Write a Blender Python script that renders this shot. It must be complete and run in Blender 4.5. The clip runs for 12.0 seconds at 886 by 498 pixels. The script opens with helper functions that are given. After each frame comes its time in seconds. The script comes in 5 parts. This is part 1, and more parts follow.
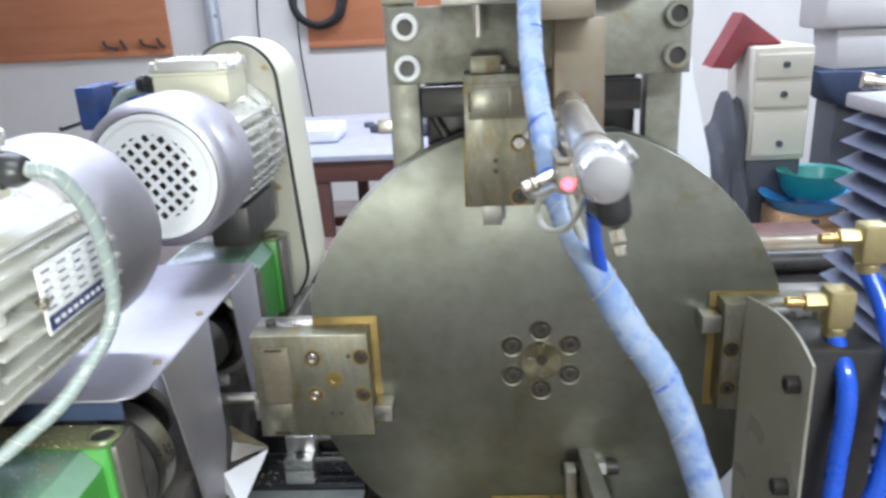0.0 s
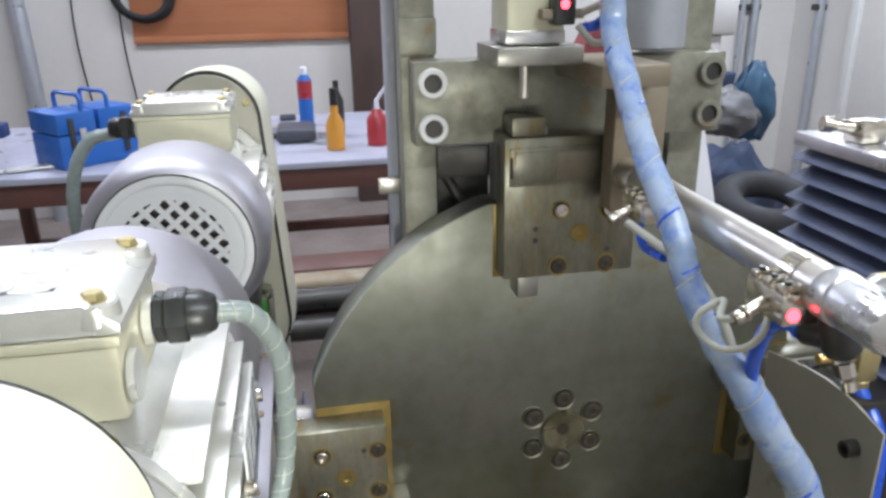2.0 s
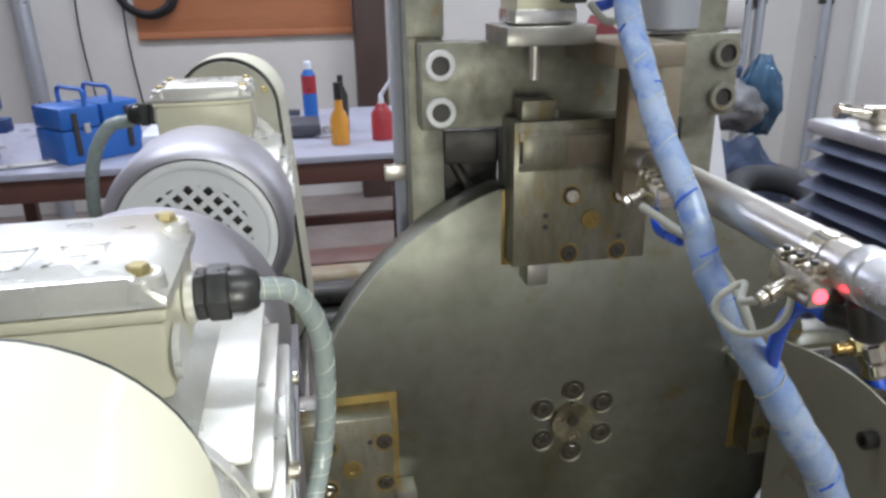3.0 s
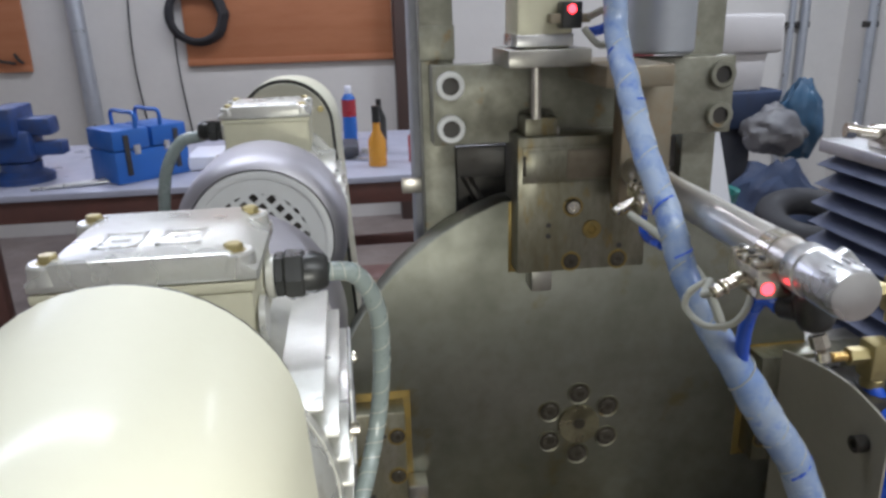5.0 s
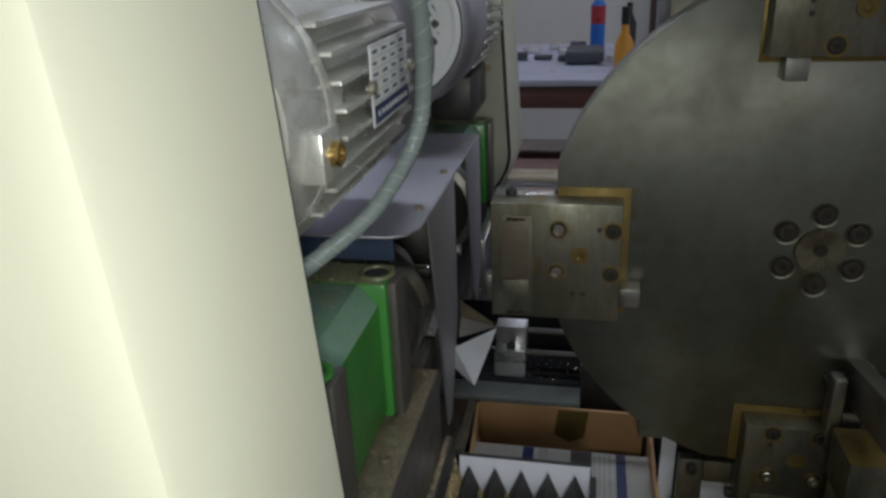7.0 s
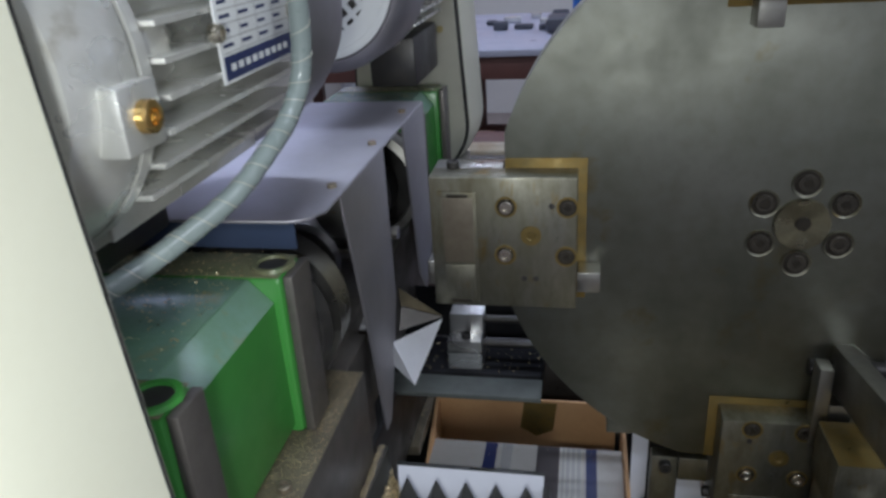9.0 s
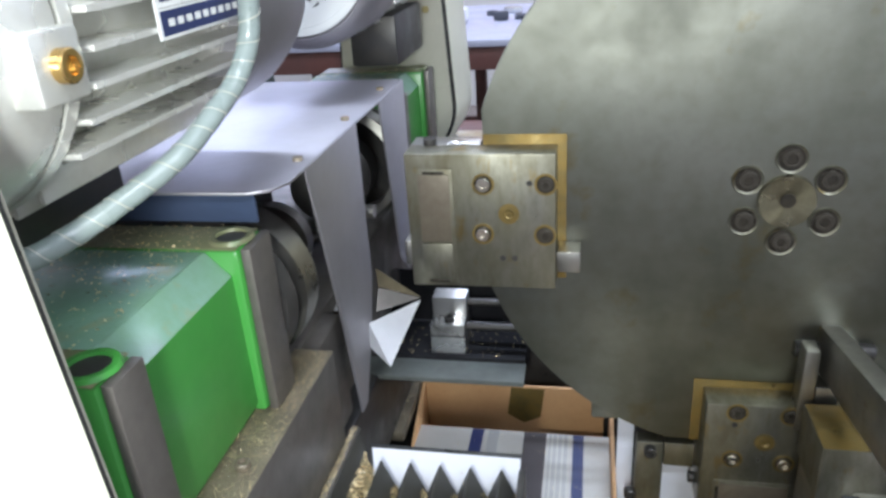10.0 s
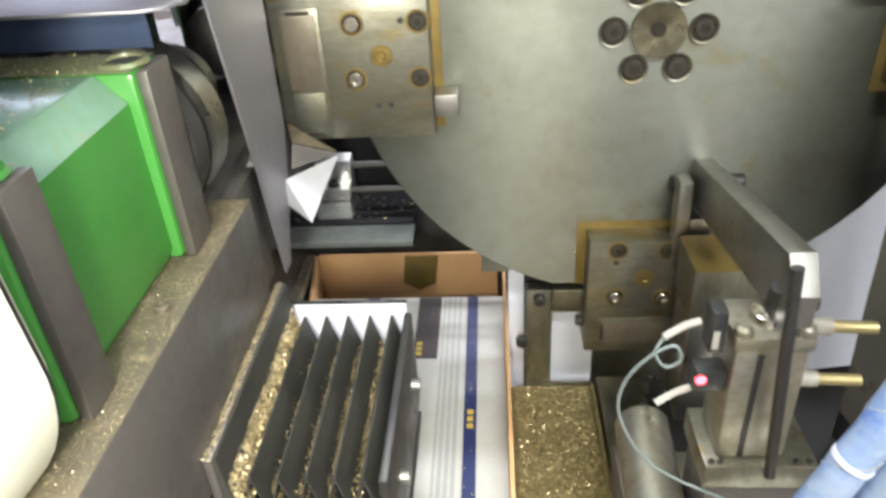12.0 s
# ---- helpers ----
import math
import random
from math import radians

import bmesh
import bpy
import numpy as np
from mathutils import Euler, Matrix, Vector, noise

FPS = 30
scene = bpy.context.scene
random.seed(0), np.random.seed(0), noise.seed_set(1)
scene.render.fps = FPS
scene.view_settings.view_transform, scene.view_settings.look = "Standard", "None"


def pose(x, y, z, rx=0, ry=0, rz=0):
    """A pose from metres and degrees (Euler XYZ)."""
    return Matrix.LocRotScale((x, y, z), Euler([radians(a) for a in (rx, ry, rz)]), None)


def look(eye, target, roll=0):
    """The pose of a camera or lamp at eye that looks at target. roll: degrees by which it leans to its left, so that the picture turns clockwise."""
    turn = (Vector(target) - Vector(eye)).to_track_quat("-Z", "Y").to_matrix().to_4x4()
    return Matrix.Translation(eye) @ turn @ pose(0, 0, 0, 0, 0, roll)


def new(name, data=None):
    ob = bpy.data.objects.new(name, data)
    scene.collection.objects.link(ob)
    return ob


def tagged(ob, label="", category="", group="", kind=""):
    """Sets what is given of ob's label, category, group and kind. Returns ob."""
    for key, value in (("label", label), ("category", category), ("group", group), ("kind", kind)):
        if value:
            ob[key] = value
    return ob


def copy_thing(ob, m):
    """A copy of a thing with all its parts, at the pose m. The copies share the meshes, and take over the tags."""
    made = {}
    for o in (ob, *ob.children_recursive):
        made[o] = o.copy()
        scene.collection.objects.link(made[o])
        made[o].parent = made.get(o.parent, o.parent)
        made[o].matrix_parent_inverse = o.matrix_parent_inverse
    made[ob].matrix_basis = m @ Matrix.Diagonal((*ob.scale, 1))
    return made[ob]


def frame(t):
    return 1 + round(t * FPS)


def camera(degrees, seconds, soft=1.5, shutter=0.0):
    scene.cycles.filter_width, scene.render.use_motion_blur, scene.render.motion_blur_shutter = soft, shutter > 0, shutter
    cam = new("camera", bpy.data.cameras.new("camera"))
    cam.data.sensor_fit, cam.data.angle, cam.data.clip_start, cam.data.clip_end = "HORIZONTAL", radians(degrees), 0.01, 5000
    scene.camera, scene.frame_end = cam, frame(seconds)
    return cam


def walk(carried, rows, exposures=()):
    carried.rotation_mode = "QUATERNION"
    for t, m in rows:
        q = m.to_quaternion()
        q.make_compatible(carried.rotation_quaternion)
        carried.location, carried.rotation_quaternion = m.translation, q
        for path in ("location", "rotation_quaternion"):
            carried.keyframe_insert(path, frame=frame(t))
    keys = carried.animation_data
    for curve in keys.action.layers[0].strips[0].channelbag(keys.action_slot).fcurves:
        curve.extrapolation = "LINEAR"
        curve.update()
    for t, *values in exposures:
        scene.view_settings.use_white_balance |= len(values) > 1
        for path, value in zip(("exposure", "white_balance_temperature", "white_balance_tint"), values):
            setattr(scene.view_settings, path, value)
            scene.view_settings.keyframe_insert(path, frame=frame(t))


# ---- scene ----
cam = camera(62.3, 12.0, soft=2.9, shutter=0.4)

PATH = [
    (0, (-0.056, -0.702, 1.369), (-0.169, 1.187, 0.721), -2.9),
    (0.5, (-0.122, -0.677, 1.404), (-0.182, 1.204, 0.727), -3.0),
    (1, (-0.178, -0.641, 1.417), (-0.068, 1.233, 0.728), -2.3),
    (1.5, (-0.224, -0.61, 1.423), (0.059, 1.247, 0.735), -0.5),
    (2, (-0.233, -0.595, 1.423), (0.122, 1.25, 0.738), -0.9),
    (2.5, (-0.233, -0.587, 1.414), (0.118, 1.255, 0.717), -1.1),
    (3, (-0.234, -0.584, 1.41), (0.109, 1.261, 0.718), -1.1),
    (3.5, (-0.239, -0.595, 1.41), (0.098, 1.263, 0.751), -0.9),
    (5.5, (-0.199, -0.655, 1.411), (-0.096, 1.241, 0.784), -2.5),
    (6, (-0.187, -0.677, 1.357), (-0.366, 1.192, 0.667), -2.5),
    (6.5, (-0.211, -0.688, 1.298), (-0.616, 1.131, 0.572), -2.2),
    (8.5, (-0.204, -0.611, 1.25), (-0.477, 1.19, 0.425), -2.8),
    (9, (-0.176, -0.593, 1.241), (-0.545, 1.196, 0.426), -3.6),
    (9.5, (-0.161, -0.577, 1.225), (-0.547, 1.203, 0.397), -4.0),
    (10, (-0.154, -0.582, 1.222), (-0.539, 1.198, 0.395), -3.9),
    (10.5, (-0.135, -0.585, 1.213), (-0.44, 1.196, 0.357), -3.5),
    (11, (-0.142, -0.579, 1.196), (-0.364, 1.186, 0.283), -2.3),
    (11.5, (-0.139, -0.585, 1.18), (-0.372, 1.144, 0.202), -3.4),
    (12, (-0.132, -0.587, 1.168), (-0.274, 1.106, 0.112), -3.8),
]
walk(cam, [(t, look(eye, target, roll)) for t, eye, target, roll in PATH],
     exposures=[(0, 0.05, 6050, 6), (1.0, -0.2, 6100, 7), (2.0, -0.43, 6350, 7), (3.5, -0.78, 6400, 7), (5.2, -1.0, 6400, 8), (6.0, -1.4, 6200, 6),
                (6.5, -2.05, 6200, 5), (8.4, -2.22, 5850, 10), (9.0, -1.4, 5750, 10), (9.5, -0.4, 5850, 9), (10.0, -0.12, 5800, 8), (10.5, 0.5, 5800, 9), (11.0, 0.32, 6150, 7), (12.0, 0.42, 6600, 6)])

# feed of the cross slide along x, in metres, and the index turn of the disc in degrees
FEED = [(0, 0.0), (0.3, 0.0), (0.5, 0.008), (1.0, 0.0425), (1.5, 0.0487), (2.0, 0.057), (2.5, 0.066), (3.0, 0.0747),
        (3.5, 0.0832), (5.1, 0.105), (5.5, 0.0972), (6.0, 0.0606), (6.5, 0.0132), (6.8, 0.0), (8.3, 0.0), (11.4, 0.0), (11.6, 0.006), (12.0, 0.0353)]
INDEX = [(0, 0), (10.05, 0), (10.2, 9), (10.3, 22), (10.4, 36), (10.5, 48.5), (10.6, 62), (10.7, 74), (10.8, 84), (10.9, 89), (11.0, 90), (12, 90)]

# ---- light ----
world = bpy.data.worlds.new("workshop_air")
scene.world = world
world.use_nodes = True
bg = world.node_tree.nodes["Background"]
bg.inputs[0].default_value = (0.55, 0.6, 0.75, 1)
bg.inputs[1].default_value = 0.3


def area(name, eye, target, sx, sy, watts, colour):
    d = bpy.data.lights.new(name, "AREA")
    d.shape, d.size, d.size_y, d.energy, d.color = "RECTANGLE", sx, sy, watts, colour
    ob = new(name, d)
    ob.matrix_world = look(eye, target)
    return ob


# unseen ceiling tubes, assumed daylight window high in the back wall, fixed phone lamp
area("tube_light_front", (-0.6, 0.5, 2.95), (-0.6, 0.5, 0), 1.5, 0.12, 64, (0.84, 0.88, 1.0))
# placed east to brighten the side wall
area("tube_light_middle", (2.35, 2.5, 2.95), (2.35, 2.5, 0), 1.5, 0.12, 120, (0.82, 0.87, 1.0))
area("tube_light_back", (-0.6, 3.0, 2.95), (-0.6, 3.2, 0), 1.8, 0.12, 72, (0.86, 0.88, 1.0))
# no window in view; added for bluish light and a bright plate reflection
area("assumed_high_window", (-1.9, 4.40, 2.55), (-0.4, 0.0, 1.0), 3.0, 0.9, 84, (0.72, 0.76, 1.0))
# unseen tube, added so the turned disc looks evenly bright
area("tube_light_entrance", (1.15, -1.7, 2.95), (1.15, -1.7, 0), 2.6, 0.12, 125, (0.95, 0.97, 1.0))
# stands still for the phone's lamp, aimed at the near belt cover
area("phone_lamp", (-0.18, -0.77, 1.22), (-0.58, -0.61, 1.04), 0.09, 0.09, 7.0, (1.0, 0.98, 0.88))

# ---- materials ----


def mat(name, base, rough=0.5, metal=0.0, alt=None, scale=8.0, amount=0.5, fine=90.0, bump=0.05, stain=None, stain_at=0.6, stretch=(1, 1, 1),
        emit=None, power=0.0, alpha=1.0, trans=0.0, rvar=0.15, coat=0.0):
    m = bpy.data.materials.new(name)
    m.use_nodes = True
    nt = m.node_tree
    b = nt.nodes["Principled BSDF"]
    b.inputs["Roughness"].default_value, b.inputs["Metallic"].default_value = rough, metal
    if alpha < 1:
        b.inputs["Alpha"].default_value = alpha
    if trans:
        b.inputs["Transmission Weight"].default_value = trans
    if coat:
        b.inputs["Coat Weight"].default_value = coat
        b.inputs["Coat Roughness"].default_value = 0.15
    if emit:
        b.inputs["Emission Color"].default_value, b.inputs["Emission Strength"].default_value = (*emit, 1), power
    tc, mp = nt.nodes.new("ShaderNodeTexCoord"), nt.nodes.new("ShaderNodeMapping")
    mp.inputs["Scale"].default_value = stretch
    nt.links.new(tc.outputs["Object"], mp.inputs["Vector"])

    def tex(s, detail):
        n = nt.nodes.new("ShaderNodeTexNoise")
        n.inputs["Scale"].default_value, n.inputs["Detail"].default_value, n.inputs["Roughness"].default_value = s, detail, 0.6
        nt.links.new(mp.outputs["Vector"], n.inputs["Vector"])
        return n.outputs["Fac"]

    def mix(fac, a, c):
        n = nt.nodes.new("ShaderNodeMix")
        n.data_type = "RGBA"
        nt.links.new(fac, n.inputs["Factor"])
        for sock, v in ((n.inputs[6], a), (n.inputs[7], c)):
            if isinstance(v, tuple):
                sock.default_value = (*v, 1)
            else:
                nt.links.new(v, sock)
        return n.outputs[2]

    def ramp(fac, lo, hi, top=1.0):
        n = nt.nodes.new("ShaderNodeMapRange")
        for i, v in enumerate((lo, hi, 0.0, top)):
            n.inputs[i + 1].default_value = v
        nt.links.new(fac, n.inputs[0])
        return n.outputs[0]

    alt = alt or tuple(v * 0.72 for v in base)
    big, small = tex(scale, 4), tex(fine, 3)
    col = mix(ramp(big, 0.35, 0.7, amount), base, alt)
    col = mix(ramp(small, 0.45, 0.75, amount * 0.5), col, alt)
    if stain:
        col = mix(ramp(tex(scale * 1.7, 5), stain_at, stain_at + 0.12, 0.85), col, stain)
    nt.links.new(col, b.inputs["Base Color"])
    rr = nt.nodes.new("ShaderNodeMapRange")
    for i, v in enumerate((0.3, 0.7, max(0.02, rough - rvar), min(1, rough + rvar))):
        rr.inputs[i + 1].default_value = v
    nt.links.new(big, rr.inputs[0])
    nt.links.new(rr.outputs[0], b.inputs["Roughness"])
    if bump:
        bp = nt.nodes.new("ShaderNodeBump")
        bp.inputs["Strength"].default_value, bp.inputs["Distance"].default_value = bump, 0.002
        nt.links.new(small, bp.inputs["Height"])
        nt.links.new(bp.outputs[0], b.inputs["Normal"])
    return m


DISC = mat("ground_steel_disc", (0.345, 0.35, 0.305), 0.50, 1.0, (0.225, 0.23, 0.185), 9, 0.8, 55, 0.06, (0.25, 0.21, 0.11), 0.60, rvar=0.13)
nt = DISC.node_tree
grind, turn = nt.nodes.new("ShaderNodeCombineXYZ"), nt.nodes.new("ShaderNodeVectorTransform")
grind.inputs[0].default_value = 1.0
turn.vector_type, turn.convert_from, turn.convert_to = "VECTOR", "OBJECT", "WORLD"
nt.links.new(grind.outputs[0], turn.inputs[0])
nt.links.new(turn.outputs[0], nt.nodes["Principled BSDF"].inputs["Tangent"])
nt.nodes["Principled BSDF"].inputs["Anisotropic"].default_value = 0.72
STEEL = mat("machined_steel", (0.42, 0.41, 0.38), 0.38, 1.0, (0.27, 0.26, 0.23), 18, 0.6, 140, 0.05, (0.24, 0.18, 0.08), 0.64)
CLAMPM = mat("oiled_clamp_steel", (0.285, 0.28, 0.23), 0.42, 0.9, (0.15, 0.135, 0.085), 26, 0.9, 170, 0.08, (0.22, 0.16, 0.06), 0.57, stretch=(1.5, 1, 0.6))
AMBER = mat("dried_amber_oil", (0.20, 0.15, 0.055), 0.42, 0.6, (0.30, 0.20, 0.05), 60, 0.8, 180, 0.2)
DARKSTEEL = mat("blackened_steel", (0.05, 0.05, 0.05), 0.42, 0.6, (0.09, 0.08, 0.07), 25, 0.6, 150, 0.06)
# also used as the painted shade behind the fan grille
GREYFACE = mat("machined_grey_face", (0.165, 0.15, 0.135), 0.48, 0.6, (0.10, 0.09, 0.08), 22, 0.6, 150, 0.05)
ZINC = mat("zinc_passivated_bar", (0.33, 0.33, 0.275), 0.46, 0.6, (0.19, 0.185, 0.145), 26, 0.9, 110, 0.1, (0.26, 0.17, 0.07), 0.6)
SHEET = mat("bent_steel_sheet", (0.46, 0.45, 0.49), 0.54, 1.0, (0.40, 0.38, 0.39), 7, 0.7, 120, 0.03, (0.26, 0.23, 0.2), 0.68, rvar=0.1)
# whitened sheet: the brightness of upward facets is put into the colour
LIPSHEET = mat("lit_steel_sheet", (0.86, 0.86, 0.88), 0.35, 0.35, (0.7, 0.7, 0.72), 20, 0.4, 120, 0.03)
DULLGOLD = mat("dull_folded_sheet", (0.13, 0.105, 0.06), 0.5, 0.5, (0.08, 0.065, 0.04), 60, 0.8, 200, 0.15)
SCREWHEAD = mat("oily_screw_head", (0.075, 0.065, 0.05), 0.38, 0.4, (0.04, 0.035, 0.03), 90, 0.6, 250, 0.1)
HUBM = mat("turned_brown_hub", (0.23, 0.21, 0.14), 0.34, 0.9, (0.13, 0.115, 0.07), 70, 0.7, 200, 0.1)
nt = HUBM.node_tree
turned_face = nt.nodes.new("ShaderNodeTangent")
turned_face.direction_type, turned_face.axis = "RADIAL", "Y"
nt.links.new(turned_face.outputs[0], nt.nodes["Principled BSDF"].inputs["Tangent"])
nt.nodes["Principled BSDF"].inputs["Anisotropic"].default_value = 0.8
CHIPDUST = mat("oily_film_with_fine_chips", (0.23, 0.195, 0.13), 0.42, 0.55, (0.12, 0.10, 0.07), 40, 0.9, 520, 0.5, (0.42, 0.36, 0.22), 0.6)
COLGREY = mat("grey_column_paint", (0.36, 0.37, 0.41), 0.5, 0.0, (0.28, 0.29, 0.33), 16, 0.6, 120, 0.06, (0.5, 0.5, 0.52), 0.66)
SACKGREY = mat("grey_plastic_sack", (0.15, 0.145, 0.145), 0.5, 0.0, (0.08, 0.08, 0.09), 7, 0.8, 50, 0.2)
BAGBLUE = mat("blue_plastic_bag", (0.02, 0.075, 0.14), 0.45, 0.0, (0.015, 0.04, 0.08), 8, 0.7, 50, 0.2)
DIRTYALU = mat("oil_stained_aluminium", (0.40, 0.385, 0.33), 0.4, 0.8, (0.26, 0.23, 0.15), 45, 0.8, 160, 0.06, (0.26, 0.18, 0.05), 0.62)
GUIDEBLK = mat("black_anodised_plate", (0.012, 0.012, 0.014), 0.5, 0.0, (0.02, 0.02, 0.022), 40, 0.5, 200, 0.03)
GUIDEBLK.node_tree.nodes["Principled BSDF"].inputs["Specular IOR Level"].default_value = 0.12
GUIDEBAR = mat("grey_painted_bar", (0.11, 0.12, 0.11), 0.6, 0.1, (0.07, 0.075, 0.07), 30, 0.7, 150, 0.08)
VISEBLUE = mat("worn_dark_blue_enamel", (0.016, 0.065, 0.24), 0.5, 0.1, (0.05, 0.05, 0.07), 14, 0.7, 120, 0.08)
# slate cloth paled to hold the reflection on the far folds
PALEFOLD = mat("pale_sheen_bellows_cloth", (0.36, 0.38, 0.50), 0.35, 0.0, (0.28, 0.30, 0.42), 14, 0.6, 120, 0.06)
COVERBACK = mat("dull_beige_plate", (0.52, 0.50, 0.41), 0.5, 0.0, (0.42, 0.40, 0.32), 14, 0.6, 120, 0.05)
NAVY = mat("navy_cloth", (0.020, 0.030, 0.065), 0.8, 0.0, (0.03, 0.05, 0.10), 9, 0.7, 60, 0.2)
ALU = mat("cast_aluminium_paint", (0.76, 0.76, 0.72), 0.30, 0.6, (0.56, 0.55, 0.48), 14, 0.6, 160, 0.1, (0.36, 0.33, 0.24), 0.66)
ALURAW = mat("anodised_aluminium", (0.66, 0.66, 0.66), 0.34, 0.9, (0.5, 0.5, 0.5), 16, 0.5, 160, 0.04)
CREAMBOX = mat("cream_terminal_box", (0.66, 0.64, 0.48), 0.42, 0.1, (0.55, 0.52, 0.38), 20, 0.5, 140, 0.06)
CREAM = mat("cream_painted_cover", (0.74, 0.73, 0.58), 0.48, 0.0, (0.69, 0.67, 0.52), 9, 0.4, 220, 0.03, coat=0.2)
FANWHITE = mat("white_grille_paint", (0.68, 0.69, 0.68), 0.45, 0.0, (0.6, 0.6, 0.57), 18, 0.4, 140, 0.04)
CHROME = mat("polished_stainless", (0.62, 0.59, 0.54), 0.33, 1.0, (0.50, 0.47, 0.42), 24, 0.6, 200, 0.03, rvar=0.06)
NICKEL = mat("nickel_fitting", (0.7, 0.66, 0.58), 0.2, 1.0, (0.5, 0.46, 0.38), 40, 0.5, 160, 0.04, rvar=0.08)
BRASS = mat("brass", (0.68, 0.47, 0.18), 0.28, 1.0, (0.5, 0.33, 0.11), 40, 0.5, 180, 0.05)
OLDBRASS = mat("tarnished_brass_fitting", (0.46, 0.39, 0.20), 0.46, 0.8, (0.42, 0.35, 0.17), 40, 0.5, 180, 0.06)
CHIP = mat("brass_chips", (0.86, 0.72, 0.44), 0.32, 0.75, (0.60, 0.46, 0.22), 60, 0.7, 300, 0.1)
CHIPBED = mat("oily_chip_bed", (0.40, 0.33, 0.15), 0.45, 0.5, (0.20, 0.16, 0.07), 120, 1.0, 420, 0.8, (0.62, 0.54, 0.30), 0.58)
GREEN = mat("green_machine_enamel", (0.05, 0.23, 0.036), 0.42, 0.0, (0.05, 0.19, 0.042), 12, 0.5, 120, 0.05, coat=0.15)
BROWNTOP = mat("oily_dust_on_green_enamel", (0.13, 0.15, 0.075), 0.42, 0.1, (0.20, 0.17, 0.10), 22, 0.9, 260, 0.2, (0.09, 0.17, 0.06), 0.58)
# dusty green; the pale light on upward faces is put into the colour
GREENTOP = mat("dusty_lit_green_enamel", (0.17, 0.29, 0.22), 0.45, 0.0, (0.12, 0.22, 0.12), 16, 0.8, 200, 0.1, (0.24, 0.23, 0.11), 0.56, coat=0.3)
BLACKP = mat("black_plastic", (0.014, 0.015, 0.014), 0.38, 0.0, (0.05, 0.05, 0.05), 40, 0.5, 200, 0.04)
RUBBER = mat("black_rubber", (0.014, 0.014, 0.017), 0.75, 0.0, (0.05, 0.05, 0.055), 20, 0.5, 200, 0.1)
BELLOWS = mat("dusty_bellows_cloth", (0.024, 0.024, 0.021), 0.6, 0.0, (0.05, 0.046, 0.034), 18, 0.6, 200, 0.08)
BLUEBELL = mat("slate_bellows_cloth", (0.07, 0.085, 0.145), 0.45, 0.0, (0.14, 0.15, 0.2), 9, 0.6, 140, 0.06)
WRAPG = mat("grey_spiral_wrap", (0.23, 0.27, 0.26), 0.3, 0.0, (0.17, 0.2, 0.19), 30, 0.5, 160, 0.05)
WRAPB = mat("clear_spiral_wrap", (0.21, 0.31, 0.55), 0.22, 0.0, (0.36, 0.43, 0.54), 30, 0.9, 120, 0.05, (0.12, 0.21, 0.52), 0.56)
BLUEH = mat("blue_air_hose", (0.02, 0.10, 0.62), 0.28, 0.0, (0.02, 0.07, 0.45), 20, 0.4, 150, 0.02)
GREYCABLE = mat("grey_cable", (0.42, 0.42, 0.36), 0.45, 0.0, (0.33, 0.33, 0.28), 30, 0.4, 160, 0.03)
WHITEP = mat("white_nylon", (0.36, 0.34, 0.29), 0.4, 0.0, (0.6, 0.58, 0.5), 40, 0.4, 160, 0.03)
CLEARSHEET = mat("milky_plastic_guard", (0.38, 0.36, 0.30), 0.35, 0.0, (0.30, 0.28, 0.22), 10, 0.5, 120, 0.04)
RUST = mat("rusty_slab", (0.27, 0.245, 0.19), 0.5, 0.5, (0.25, 0.18, 0.11), 22, 0.8, 140, 0.12, (0.34, 0.15, 0.06), 0.62)
REDLED = mat("red_indicator", (0.8, 0.05, 0.05), 0.3, emit=(1.0, 0.04, 0.06), power=12.0, bump=0)
CARD = mat("brown_cardboard", (0.60, 0.36, 0.17), 0.7, 0.0, (0.42, 0.23, 0.1), 12, 0.5, 200, 0.05)
PRINT = mat("white_printed_card", (0.48, 0.47, 0.44), 0.45, 0.0, (0.38, 0.35, 0.29), 14, 0.5, 160, 0.03, (0.5, 0.4, 0.22), 0.68)
INKB = mat("navy_print", (0.016, 0.026, 0.10), 0.5, 0.0, bump=0)
INKK = mat("black_print", (0.05, 0.04, 0.04), 0.5, 0.0, bump=0)
INKG = mat("grey_print", (0.36, 0.355, 0.34), 0.5, 0.0, bump=0)
INKY = mat("gold_print", (0.6, 0.42, 0.08), 0.45, 0.2, bump=0)
PAPER = mat("white_plastic_sheet", (0.78, 0.79, 0.86), 0.4, 0.0, (0.68, 0.69, 0.78), 6, 0.5, 120, 0.05)
PLASTER = mat("white_wall_paint", (0.62, 0.60, 0.57), 0.8, 0.0, (0.54, 0.52, 0.5), 1.4, 0.6, 30, 0.1)
FLOORM = mat("worn_concrete", (0.24, 0.20, 0.18), 0.6, 0.0, (0.15, 0.12, 0.11), 2.5, 0.7, 40, 0.15)
CEIL = mat("ceiling_paint", (0.6, 0.6, 0.58), 0.85, 0.0, (0.52, 0.52, 0.5), 2, 0.4, 40, 0.05)
PLY = mat("orange_plywood", (0.42, 0.17, 0.08), 0.6, 0.0, (0.34, 0.12, 0.05), 3, 0.7, 60, 0.08, stretch=(0.6, 1, 4))
DARKWOOD = mat("dark_brown_wood", (0.06, 0.04, 0.035), 0.55, 0.0, (0.09, 0.05, 0.04), 8, 0.6, 80, 0.08)
BENCHTOP = mat("grey_bench_top", (0.42, 0.43, 0.52), 0.4, 0.1, (0.33, 0.34, 0.42), 5, 0.6, 70, 0.05)
